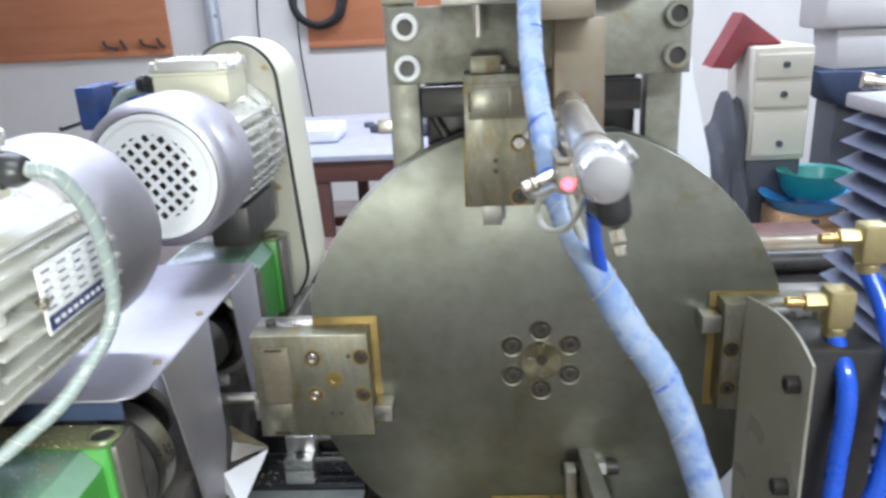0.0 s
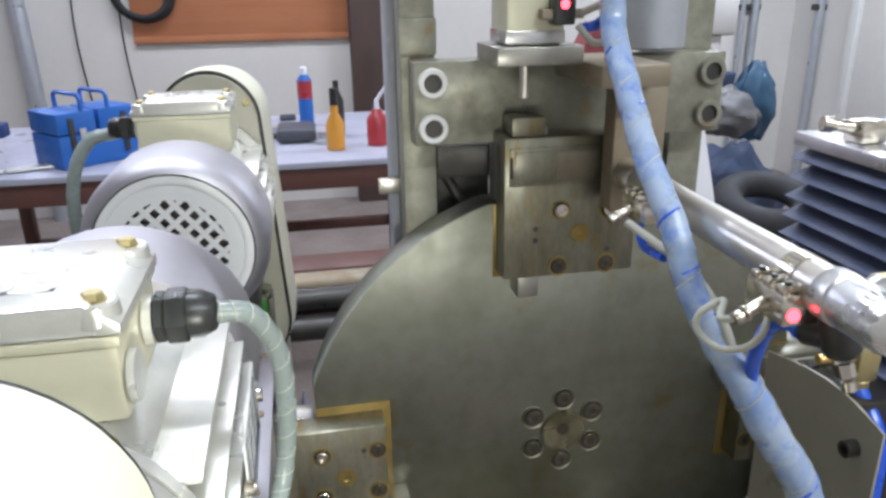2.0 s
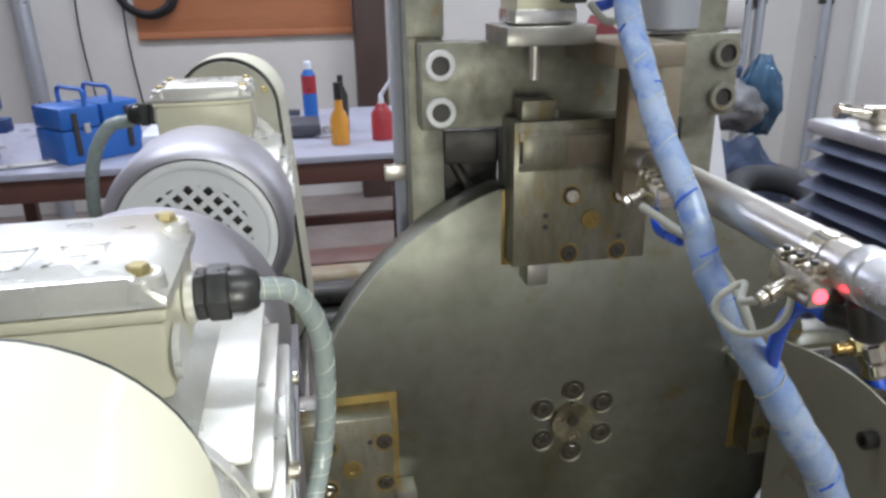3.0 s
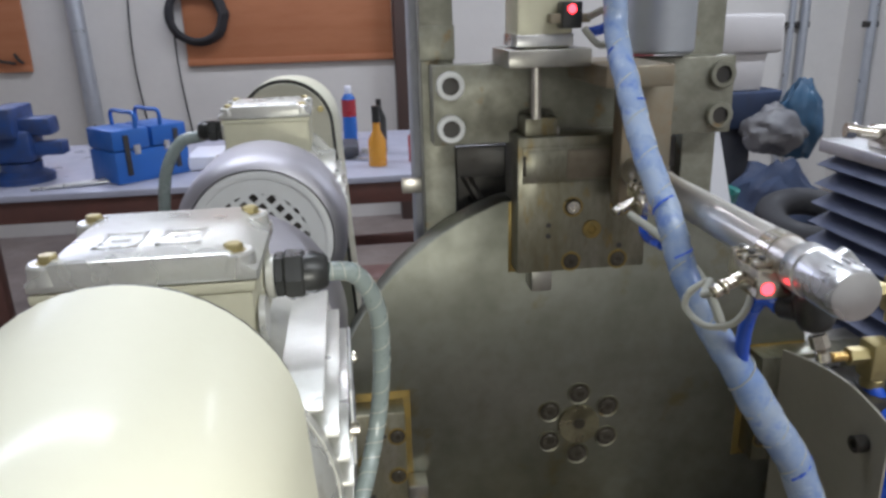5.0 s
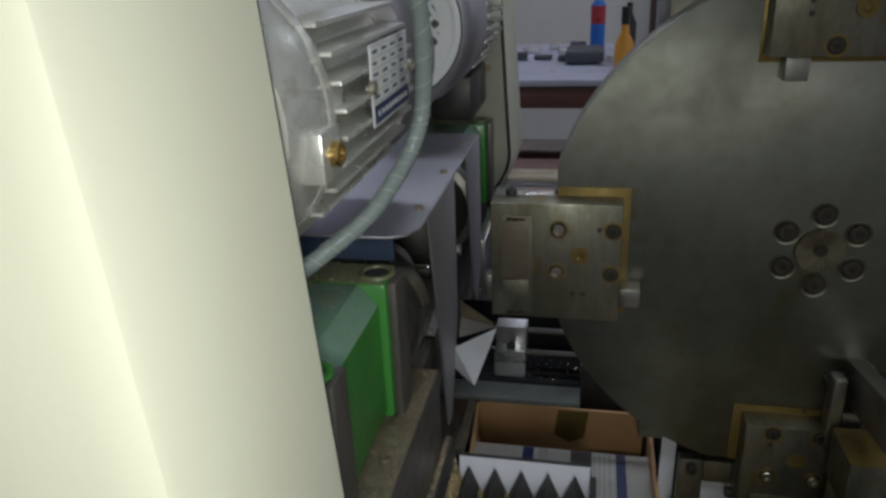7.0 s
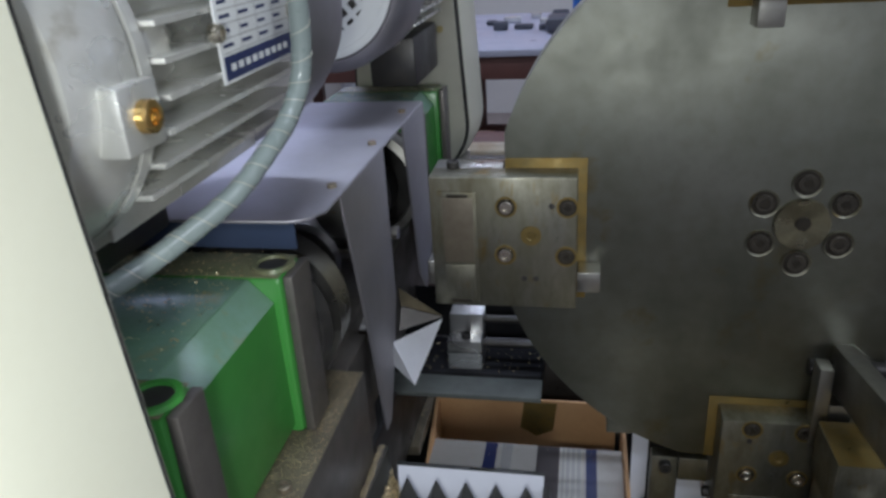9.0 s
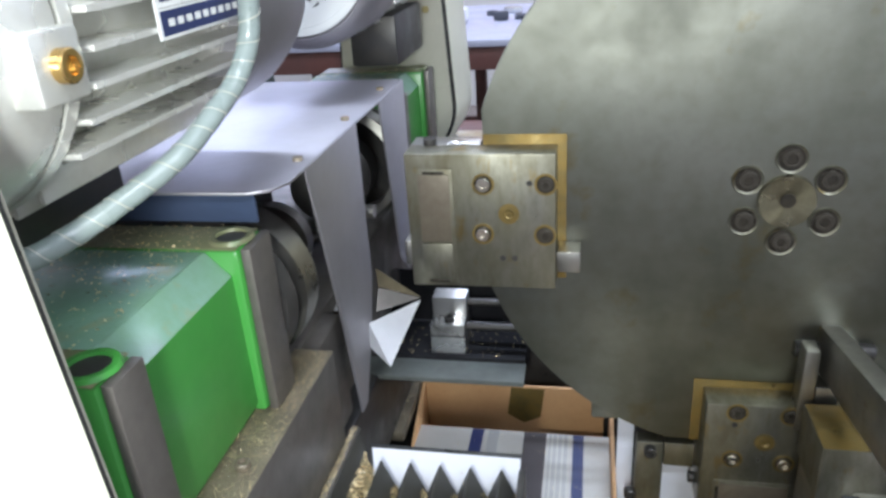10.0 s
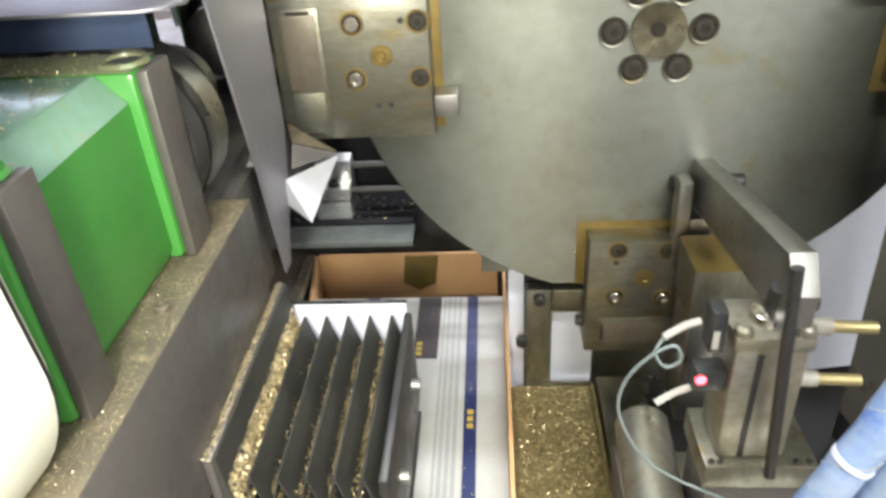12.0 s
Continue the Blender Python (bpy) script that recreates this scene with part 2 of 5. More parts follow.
BENCHRED = mat("oxide_red_bench_frame", (0.12, 0.05, 0.04), 0.5, 0.0, (0.08, 0.04, 0.035), 8, 0.6, 90, 0.06)
TOOLBLUE = mat("blue_tool_enamel", (0.022, 0.13, 0.48), 0.4, 0.1, (0.03, 0.12, 0.36), 10, 0.5, 120, 0.05)
PIPEM = mat("galvanised_pipe", (0.5, 0.53, 0.58), 0.4, 0.7, (0.4, 0.42, 0.46), 10, 0.5, 100, 0.05)
REDP = mat("red_plastic", (0.36, 0.035, 0.045), 0.4, 0.0, (0.4, 0.03, 0.04), 10, 0.4, 100, 0.03)
REDP2 = mat("faded_red_sack", (0.22, 0.05, 0.06), 0.6, 0.0, (0.3, 0.04, 0.05), 9, 0.6, 60, 0.2)
AMBERG = mat("amber_bottle", (0.62, 0.30, 0.05), 0.2, 0.0, (0.6, 0.22, 0.02), 20, 0.4, 100, 0.02)
TEAL = mat("teal_plastic", (0.02, 0.2, 0.18), 0.4, 0.0, (0.02, 0.14, 0.13), 8, 0.4, 100, 0.03)
LBLUE = mat("sky_blue_plastic", (0.05, 0.28, 0.62), 0.4, 0.0, (0.05, 0.22, 0.5), 8, 0.4, 100, 0.03)
BEIGE = mat("ivory_cabinet_plastic", (0.60, 0.57, 0.48), 0.5, 0.0, (0.52, 0.49, 0.41), 6, 0.4, 100, 0.03)
CRATE = mat("pale_wood", (0.5, 0.32, 0.18), 0.65, 0.0, (0.4, 0.24, 0.12), 10, 0.6, 80, 0.1)
POCKET = mat("oily_brown_insert", (0.17, 0.145, 0.105), 0.45, 0.4, (0.09, 0.07, 0.05), 50, 0.6, 150, 0.08)
# dark colour stands in for shade inside uncut bores, sockets and slots
BORE = mat("dark_recess_shade", (0.03, 0.026, 0.02), 0.35, 0.3, (0.05, 0.04, 0.025), 60, 0.6, 150, 0.1)
DARKROOM = mat("dark_clutter", (0.05, 0.055, 0.07), 0.6, 0.0, (0.09, 0.09, 0.11), 7, 0.7, 60, 0.15)

# ---- mesh helpers ----
ORG = {}


def thing(name, base, label, category, group="", kind=""):
    ob = new(name)
    ob.location = base
    ob.empty_display_size = 0.02
    ORG[ob] = Vector(base)
    return tagged(ob, label, category, group, kind)


def part(name, bm, material, parent, label="", smooth=True):
    """One mesh under a thing or a part; bm is in world metres at the rest pose."""
    o = ORG[parent]
    bmesh.ops.translate(bm, verts=bm.verts, vec=-o)
    me = bpy.data.meshes.new(name)
    bm.to_mesh(me)
    bm.free()
    me.materials.append(material)
    if smooth:
        me.shade_smooth()
        me.set_sharp_from_angle(angle=radians(35))
    ob = new(name, me)
    ob.parent = parent
    ORG[ob] = o
    return tagged(ob, label)


def solid(name, bm, material, label, category, group="", kind="", base=(0, 0, 0)):
    """A thing that is a single mesh."""
    bmesh.ops.translate(bm, verts=bm.verts, vec=-Vector(base))
    me = bpy.data.meshes.new(name)
    bm.to_mesh(me)
    bm.free()
    me.materials.append(material)
    me.shade_smooth()
    me.set_sharp_from_angle(angle=radians(35))
    ob = new(name, me)
    ob.location = base
    ORG[ob] = Vector(base)
    return tagged(ob, label, category, group, kind)


def box(x0, x1, y0, y1, z0, z1, bevel=0.001, bm=None, m=None):
    bm = bm or bmesh.new()
    r = bmesh.ops.create_cube(bm, size=1)
    vs = r["verts"]
    bmesh.ops.scale(bm, vec=(x1 - x0, y1 - y0, z1 - z0), verts=vs)
    bmesh.ops.translate(bm, vec=((x0 + x1) / 2, (y0 + y1) / 2, (z0 + z1) / 2), verts=vs)
    if bevel:
        es = list({e for v in vs for e in v.link_edges})
        r2 = bmesh.ops.bevel(bm, geom=es, offset=min(bevel, 0.45 * min(x1 - x0, y1 - y0, z1 - z0)), segments=2, profile=0.5, affect="EDGES")
        if m is not None:
            vs = list({v for f in r2["faces"] for v in f.verts} | {v for v in vs if v.is_valid})
    if m is not None:
        bmesh.ops.transform(bm, matrix=m, verts=vs)
    return bm


def rod(p0, p1, r0, r1=None, seg=24, bm=None, bevel=0.0):
    """A cylinder or cone from p0 to p1, with chamfered rims."""
    bm = bm or bmesh.new()
    p0, p1 = Vector(p0), Vector(p1)
    r1 = r0 if r1 is None else r1
    d = p1 - p0
    rings = [(0, r0), (1, r1)]
    if bevel:
        k = bevel / d.length
        rings = [(0, r0 - bevel), (k, r0), (1 - k, r1), (1, r1 - bevel)]
    q = d.to_track_quat("Z", "Y")
    loops = []
    for f, r in rings:
        loops.append([bm.verts.new(p0 + d * f + q @ Vector((r * math.cos(2 * math.pi * i / seg), r * math.sin(2 * math.pi * i / seg), 0))) for i in range(seg)])
    for a, b in zip(loops, loops[1:]):
        for i in range(seg):
            bm.faces.new((a[i], a[(i + 1) % seg], b[(i + 1) % seg], b[i]))
    bm.faces.new(loops[0][::-1])
    bm.faces.new(loops[-1])
    return bm


def lathe(centre, axis, profile, seg=48, bm=None, closed=False):
    """Turns (along, radius) points round an axis through centre."""
    bm = bm or bmesh.new()
    c, q = Vector(centre), Vector(axis).normalized().to_track_quat("Z", "Y")
    loops = []
    for h, r in profile:
        loops.append([bm.verts.new(c + q @ Vector((r * math.cos(2 * math.pi * i / seg), r * math.sin(2 * math.pi * i / seg), h))) for i in range(seg)])
    pairs = list(zip(loops, loops[1:])) + ([(loops[-1], loops[0])] if closed else [])
    for a, b in pairs:
        for i in range(seg):
            bm.faces.new((a[i], a[(i + 1) % seg], b[(i + 1) % seg], b[i]))
    if not closed:
        bm.faces.new(loops[0][::-1])
        bm.faces.new(loops[-1])
    bmesh.ops.recalc_face_normals(bm, faces=bm.faces)
    return bm


def prism(points, axis, lo, hi, bevel=0.0, bm=None):
    """A polygon in the plane across axis ('x': y,z; 'y': x,z; 'z': x,y), from lo to hi along it."""
    bm = bm or bmesh.new()

    def at(p, h):
        return {"x": (h, p[0], p[1]), "y": (p[0], h, p[1]), "z": (p[0], p[1], h)}[axis]
    a = [bm.verts.new(at(p, lo)) for p in points]
    b = [bm.verts.new(at(p, hi)) for p in points]
    fs = [bm.faces.new(a), bm.faces.new(b[::-1])]
    n = len(points)
    for i in range(n):
        fs.append(bm.faces.new((a[i], b[i], b[(i + 1) % n], a[(i + 1) % n])))
    bmesh.ops.recalc_face_normals(bm, faces=fs)
    if bevel:
        es = list({e for f in fs[:2] for e in f.edges})
        bmesh.ops.bevel(bm, geom=es, offset=bevel, segments=2, profile=0.5, affect="EDGES")
    return bm


def smooth_path(points, per=8):
    pts = [Vector(p) for p in points]
    pts = [pts[0] * 2 - pts[1]] + pts + [pts[-1] * 2 - pts[-2]]
    out = []
    for i in range(1, len(pts) - 2):
        a, b, c, d = pts[i - 1:i + 3]
        for k in range(per):
            t = k / per
            out.append(0.5 * ((2 * b) + (c - a) * t + (2 * a - 5 * b + 4 * c - d) * t * t + (3 * b - 3 * c + d - a) * t ** 3))
    out.append(pts[-2])
    return out


def tube(points, radius, seg=12, per=8, bm=None, ripple=0.0, pitch=3, wrap=0.0, thick_end=1.0, grow_from=0.0):
    """A round tube along a smooth curve; ripple swells it every few rings, wrap cuts spiral steps of one pitch into it,
    and it swells to thick_end times its radius past the fraction grow_from of its length."""
    bm = bm or bmesh.new()
    path = smooth_path(points, per)
    up = Vector((0.31, 0.17, 0.93))
    loops = []
    for i, p in enumerate(path):
        d = (path[min(i + 1, len(path) - 1)] - path[max(i - 1, 0)]).normalized()
        u = (up - d * up.dot(d)).normalized()
        v = d.cross(u)
        up = u
        far = min(1.0, max(0.0, (i / (len(path) - 1) - grow_from) / 0.12))
        r = radius * (1 + ripple * (1 if i % pitch == 0 else 0)) * (1 + (thick_end - 1) * far)
        loops.append([bm.verts.new(p + (u * math.cos(2 * math.pi * k / seg) + v * math.sin(2 * math.pi * k / seg)) * r * (1 + wrap * ((i / pitch + k / seg) % 1.0))) for k in range(seg)])
    for a, b in zip(loops, loops[1:]):
        for k in range(seg):
            bm.faces.new((a[k], a[(k + 1) % seg], b[(k + 1) % seg], b[k]))
    bm.faces.new(loops[0][::-1])
    bm.faces.new(loops[-1])
    bmesh.ops.recalc_face_normals(bm, faces=bm.faces)
    return bm


def spiral(points, radius, thick, turns, start=0.0, per=8, steps=12, part_of=(0.0, 1.0)):
    """A thin seam that winds round the curve of a tube."""
    path = smooth_path(points, per)
    up = Vector((0.31, 0.17, 0.93))
    frames = []
    for i, p in enumerate(path):
        d = (path[min(i + 1, len(path) - 1)] - path[max(i - 1, 0)]).normalized()
        up = (up - d * up.dot(d)).normalized()
        frames.append((p, up.copy(), d.cross(up)))
    pts = []
    n = int(turns * steps)
    for k in range(n + 1):
        f = part_of[0] + (part_of[1] - part_of[0]) * k / n
        a = f * (len(path) - 1)
        i = min(int(a), len(path) - 2)
        p = frames[i][0].lerp(frames[i + 1][0], a - i)
        th = 2 * math.pi * turns * k / n + start
        pts.append(p + (frames[i][1] * math.cos(th) + frames[i][2] * math.sin(th)) * radius)
    return tube(pts, thick, 5, 1)


def hexcap(p, axis, r, h, bm=None):
    """A socket-head screw: head with a hexagon socket."""
    bm = bm or bmesh.new()
    p, q = Vector(p), Vector(axis).normalized().to_track_quat("Z", "Y")
    seg = 18
    prof = [(-0.002, r), (h - 0.0006, r), (h, r - 0.0006), (h, r * 0.55), (h - 0.5 * h, r * 0.5)]
    loops = []
    for z, rr in prof:
        loops.append([bm.verts.new(p + q @ Vector((rr * math.cos(2 * math.pi * i / seg), rr * math.sin(2 * math.pi * i / seg), z))) for i in range(seg)])
    for a, b in zip(loops, loops[1:]):
        for i in range(seg):
            bm.faces.new((a[i], a[(i + 1) % seg], b[(i + 1) % seg], b[i]))
    bm.faces.new(loops[-1])
    return bm


def obround(cx, z_lo, r_lo, z_hi, r_hi, n=20):
    """Outline in x,z of a belt cover: a small arc above, a larger one below."""
    pts = []
    for i in range(n + 1):
        a = math.pi * i / n
        pts.append((cx + r_hi * math.cos(a), z_hi + r_hi * math.sin(a)))
    for i in range(n + 1):
        a = math.pi + math.pi * i / n
        pts.append((cx + r_lo * math.cos(a), z_lo + r_lo * math.sin(a)))
    return pts


def flakes(n, pick, size, seed, lift=0.0012):
    """Many small curled chips lying at places that pick(rng) gives."""
    rng = random.Random(seed)
    bm = bmesh.new()
    for _ in range(n):
        p = Vector(pick(rng)) + Vector((0, 0, lift * rng.random()))
        s = size * rng.uniform(0.5, 1.5)
        m = Matrix.Translation(p) @ Euler((rng.uniform(-0.7, 0.7), rng.uniform(-0.7, 0.7), rng.uniform(0, 6.28))).to_matrix().to_4x4()
        vs = [bm.verts.new(m @ Vector(v)) for v in ((-s, -s * 0.35, 0), (s * 0.2, -s * 0.3, s * 0.35), (s, s * 0.1, 0), (0, s * 0.45, s * 0.1))]
        bm.faces.new(vs)
    return bm

# ---- the workshop ----
solid("floor", box(-4.2, 4.6, -3.2, 4.6, -0.15, 0.0, 0), FLOORM, "worn brown-grey concrete workshop floor", "floor", kind="structure")
solid("ceiling", box(-4.2, 4.6, -3.2, 4.6, 3.2, 3.35, 0), CEIL, "pale painted workshop ceiling", "ceiling", kind="structure")
solid("wall_north", box(-4.2, 4.6, 4.45, 4.6, 0.0, 3.2, 0), PLASTER, "dirty white plastered workshop wall", "wall", kind="structure")
solid("wall_west", box(-4.2, -4.05, -3.2, 4.45, 0.0, 3.2, 0), PLASTER, "dirty white plastered workshop wall", "wall", kind="structure")
solid("wall_east", box(3.4, 3.55, -3.2, 4.45, 0.0, 3.2, 0), PLASTER, "dirty white plastered workshop wall", "wall", kind="structure")
solid("wall_south", box(-4.2, 4.6, -3.35, -3.2, 0.0, 3.2, 0), PLASTER, "dirty white plastered workshop wall", "wall", kind="structure")

for x0, x1 in ((-3.7, -2.16), (-1.204, 0.125)):
    w = thing("plywood_board", (x0, 4.42, 1.085), "orange-brown plywood board fixed over a wall opening", "board", "boards on the wall")
    part("panel", box(x0, x1, 4.425, 4.448, 1.085, 2.3, 0.004), PLY, w)
    part("bottom_strip", box(x0, x1, 4.415, 4.425, 1.085, 1.125, 0.003), PLY, w)
ob = thing("wall_pillar", (0.2, 4.3, 0), "dark brown timber post against the wall", "post")
part("post", box(0.13, 0.33, 4.3, 4.44, 0, 3.1, 0.01), DARKWOOD, ob)
ob = thing("galvanised_pipe", (-1.8, 4.38, 0), "grey galvanised pipe standing against the wall", "pipe")
part("pipe", rod((-1.80, 4.37, 0.0), (-1.86, 4.37, 3.1), 0.05, seg=20), PIPEM, ob)
part("bracket", box(-1.90, -1.77, 4.36, 4.449, 1.9, 1.95, 0.004), PIPEM, ob)
for i, x in enumerate((-1.52, -1.25)):
    solid("hanging_cable", tube([(x, 4.43, 3.1), (x + 0.03, 4.43, 2.0), (x - 0.02, 4.43, 1.2), (x + 0.02, 4.43, 0.6)], 0.0055, 8), RUBBER,
          "thin dark cable hanging down the white wall", "cable", "wall cables")
bm = bmesh.new()
for i in range(5):
    tube([(-1.11 + (0.155 + 0.008 * i) * math.cos(a / 8 * 2 * math.pi), 4.36 + 0.012 * i, 1.40 + (0.155 + 0.006 * i) * math.sin(a / 8 * 2 * math.pi)) for a in range(9)], 0.016, 8, 6, bm)
solid("coiled_hose", bm, RUBBER, "coil of black rubber hose hung on the board", "hose")
for i, (x, l) in enumerate(((-2.62, 0.10), (-2.5, 0.04), (-2.36, 0.12), (-2.24, 0.05))):
    solid("hanging_tool", tube([(x, 4.40, 1.20), (x + 0.02, 4.40, 1.16), (x + l, 4.39, 1.14)], 0.010, 6), DARKSTEEL, "small dark hand tool hung on the plywood", "tool", "tools on the board")

# long work bench
bench = thing("workbench", (-0.7, 2.5, 0), "long workbench with grey sheet top and oxide-red frame", "workbench")
part("top", box(-1.62, 0.28, 2.08, 3.15, 0.785, 0.81, 0.004), BENCHTOP, bench)
part("front_rail", box(-1.60, 0.26, 2.10, 2.15, 0.70, 0.785, 0.003), BENCHRED, bench)
part("back_rail", box(-1.60, 0.26, 3.08, 3.13, 0.70, 0.785, 0.003), BENCHRED, bench)
for x in (-1.58, -0.72, 0.19):
    for y in (2.11, 3.07):
        part("leg", box(x, x + 0.055, y, y + 0.055, 0, 0.70, 0.003), BENCHRED, bench)
part("lower_rail", box(-1.52, 0.19, 3.08, 3.12, 0.22, 0.27, 0.003), BENCHRED, bench)


def toolbox(x, y, z):
    o = thing("toolbox", (x, y, z), "blue steel cantilever toolbox with tubular handles", "toolbox")
    part("lower_tray", box(x - 0.15, x + 0.15, y - 0.1, y + 0.1, z, z + 0.12, 0.006), TOOLBLUE, o)
    part("upper_tray", box(x - 0.15, x - 0.006, y - 0.1, y + 0.1, z + 0.124, z + 0.20, 0.006), TOOLBLUE, o)
    part("upper_tray", box(x + 0.006, x + 0.15, y - 0.1, y + 0.1, z + 0.124, z + 0.20, 0.006), TOOLBLUE, o)
    for dx in (-0.05, 0.05):
        part("handle", tube([(x + dx, y - 0.09, z + 0.19), (x + dx, y - 0.085, z + 0.25), (x + dx, y, z + 0.255), (x + dx, y + 0.085, z + 0.25), (x + dx, y + 0.09, z + 0.19)], 0.008, 8), TOOLBLUE, o)
    for dx in (-0.1, 0.1):
        part("latch", box(x + dx * 0.6 - 0.012, x + dx * 0.6 + 0.012, y - 0.1045, y - 0.101, z + 0.105, z + 0.14, 0.001), ALURAW, o)
        part("link", box(x + dx - 0.01, x + dx + 0.01, y - 0.106, y - 0.101, z + 0.03, z + 0.18, 0.001), DARKSTEEL, o)
    return o


toolbox(-1.02, 2.33, 0.8105).rotation_euler = (0, 0, radians(42))
v = thing("bench_vise", (-1.42, 2.35, 0.81), "blue cast-iron bench vise bolted on the workbench", "vise")
part("base", lathe((-1.42, 2.35, 0.81), (0, 0, 1), [(0, 0.09), (0.02, 0.09), (0.035, 0.06), (0.06, 0.06)], 24), VISEBLUE, v)
part("body", box(-1.50, -1.36, 2.29, 2.41, 0.872, 0.97, 0.015), VISEBLUE, v)
part("fixed_jaw", box(-1.46, -1.39, 2.26, 2.44, 0.95, 1.04, 0.008), VISEBLUE, v)
part("moving_jaw", box(-1.60, -1.53, 2.26, 2.44, 0.90, 1.04, 0.01), VISEBLUE, v)
part("slide_bar", box(-1.60, -1.28, 2.32, 2.38, 0.89, 0.93, 0.004), VISEBLUE, v)
part("spindle_handle", rod((-1.66, 2.25, 0.91), (-1.66, 2.45, 0.91), 0.008), DARKSTEEL, v)
part("anvil", box(-1.40, -1.30, 2.31, 2.39, 0.95, 1.005, 0.012), VISEBLUE, v)
part("jaw_plate", box(-1.475, -1.4605, 2.265, 2.435, 0.995, 1.038, 0.002), DARKSTEEL, v)
v.scale, v.location.x = (1.25, 1.25, 1.25), -1.47
for i in range(6):
    a = -1.27 + 0.03 * i
    solid("steel_bar", rod((a - 0.1, 2.14 + 0.015 * i, 0.818), (a + 0.14, 2.2 + 0.02 * i, 0.818), 0.007, seg=10), ALURAW, "short bright steel bar lying on the bench", "bar", "bars on the bench")
solid("paper_wad", box(-0.86, -0.66, 2.35, 2.6, 0.812, 0.87, 0.012), PAPER, "crumpled pale paper bundle on the bench", "paper")
solid("parts_box", box(-1.24, -1.13, 2.5, 2.75, 0.812, 0.90, 0.01), DARKROOM, "dark open parts box on the bench", "box")
solid("swarf_tray", box(-0.33, -0.17, 2.42, 2.62, 0.812, 0.87, 0.02), DARKROOM, "grey tray of metal scraps on the bench", "tray")


def vessel(name, x, y, z, prof, material, label, cat, cap=None, capm=None, band=None, bandm=None):
    o = thing(name, (x, y, z), label, cat, "bottles on the bench")
    part("body", lathe((x, y, z), (0, 0, 1), prof, 20), material, o)
    if cap:
        part("cap", lathe((x, y, z), (0, 0, 1), cap, 16), capm, o)
    if band:
        part("label", lathe((x, y, z), (0, 0, 1), band, 20), bandm, o)
    return o


vessel("spray_can", -0.20, 2.86, 0.812, [(0, 0.033), (0.2, 0.033), (0.225, 0.018)], TOOLBLUE, "red and blue aerosol spray can on the bench", "spray can",
       [(0.226, 0.016), (0.255, 0.016), (0.26, 0.012)], PAPER, [(0.12, 0.0335), (0.198, 0.0335)], REDP)
vessel("oil_bottle", -0.10, 2.28, 0.812, [(0, 0.036), (0.10, 0.036), (0.14, 0.016), (0.17, 0.015)], AMBERG, "amber oil bottle with a tall black cap", "bottle",
       [(0.171, 0.016), (0.235, 0.016)], BLACKP)
vessel("oil_can", 0.07, 2.33, 0.812, [(0, 0.042), (0.10, 0.042), (0.125, 0.026), (0.14, 0.02)], REDP, "red squeeze oil can with a slanted spout", "oil can",
       [(0.141, 0.012), (0.18, 0.008)], PAPER)
solid("spout", rod((0.07, 2.33, 0.985), (0.12, 2.31, 1.06), 0.007, seg=10), PAPER, "slanted white plastic spout of the oil can", "spout")
vessel("dark_bottle", -0.075, 2.55, 0.812, [(0, 0.03), (0.15, 0.03), (0.19, 0.012), (0.23, 0.012)], BLACKP, "slim dark bottle on the bench", "bottle")
solid("steel_ring", lathe((-0.13, 2.45, 0.815), (0, 0, 1), [(0, 0.055), (0.008, 0.055), (0.008, 0.07), (0, 0.07)], 24, closed=True), ALURAW, "flat bright steel ring on the bench", "ring")
rng = random.Random(7)
for i in range(9):
    x, y = rng.uniform(-0.62, -0.15), rng.uniform(2.5, 3.0)
    solid("metal_offcut", box(x, x + rng.uniform(0.04, 0.1), y, y + 0.04, 0.812, 0.83 + 0.02 * rng.random(), 0.006), ALURAW if i % 2 else DARKROOM, "small metal offcut lying on the bench", "offcut", "offcuts on the bench")
for x in (-1.5, -0.9):
    vessel("yellow_can", x + 0.25, 2.75, 0.0, [(0, 0.12), (0.3, 0.12), (0.31, 0.1)], CRATE, "dull yellow can on the floor under the bench", "can")
st = thing("floor_stand", (0.1, 1.2, 0), "low dark stand that carries steel stock", "stand")
for x in (-0.45, 0.6):
    part("trestle", box(x, x + 0.05, 1.02, 1.42, 0.56, 0.60, 0.004), BENCHRED, st)
    part("upright", box(x, x + 0.05, 1.06, 1.11, 0.0, 0.56, 0.004), BENCHRED, st)
    part("upright", box(x, x + 0.05, 1.33, 1.38, 0.0, 0.56, 0.004), BENCHRED, st)
solid("steel_beam", box(-0.7, 0.9, 1.28, 1.40, 0.60, 0.70, 0.008), BENCHRED, "dark rusty steel beam lying behind the machine", "beam")
for y, z, r, m in ((1.06, 0.632, 0.032, DARKSTEEL), (1.13, 0.636, 0.036, BENCHRED), (1.21, 0.634, 0.034, DARKSTEEL), (1.095, 0.691, 0.030, DARKSTEEL), (1.172, 0.698, 0.034, RUST)):
    solid("round_bar", rod((-0.62 + 0.3 * (y - 1), y, z), (0.85, y, z), r, seg=20, bevel=0.003), m, "dark round steel bar stacked behind the machine", "bar", "stock bars")

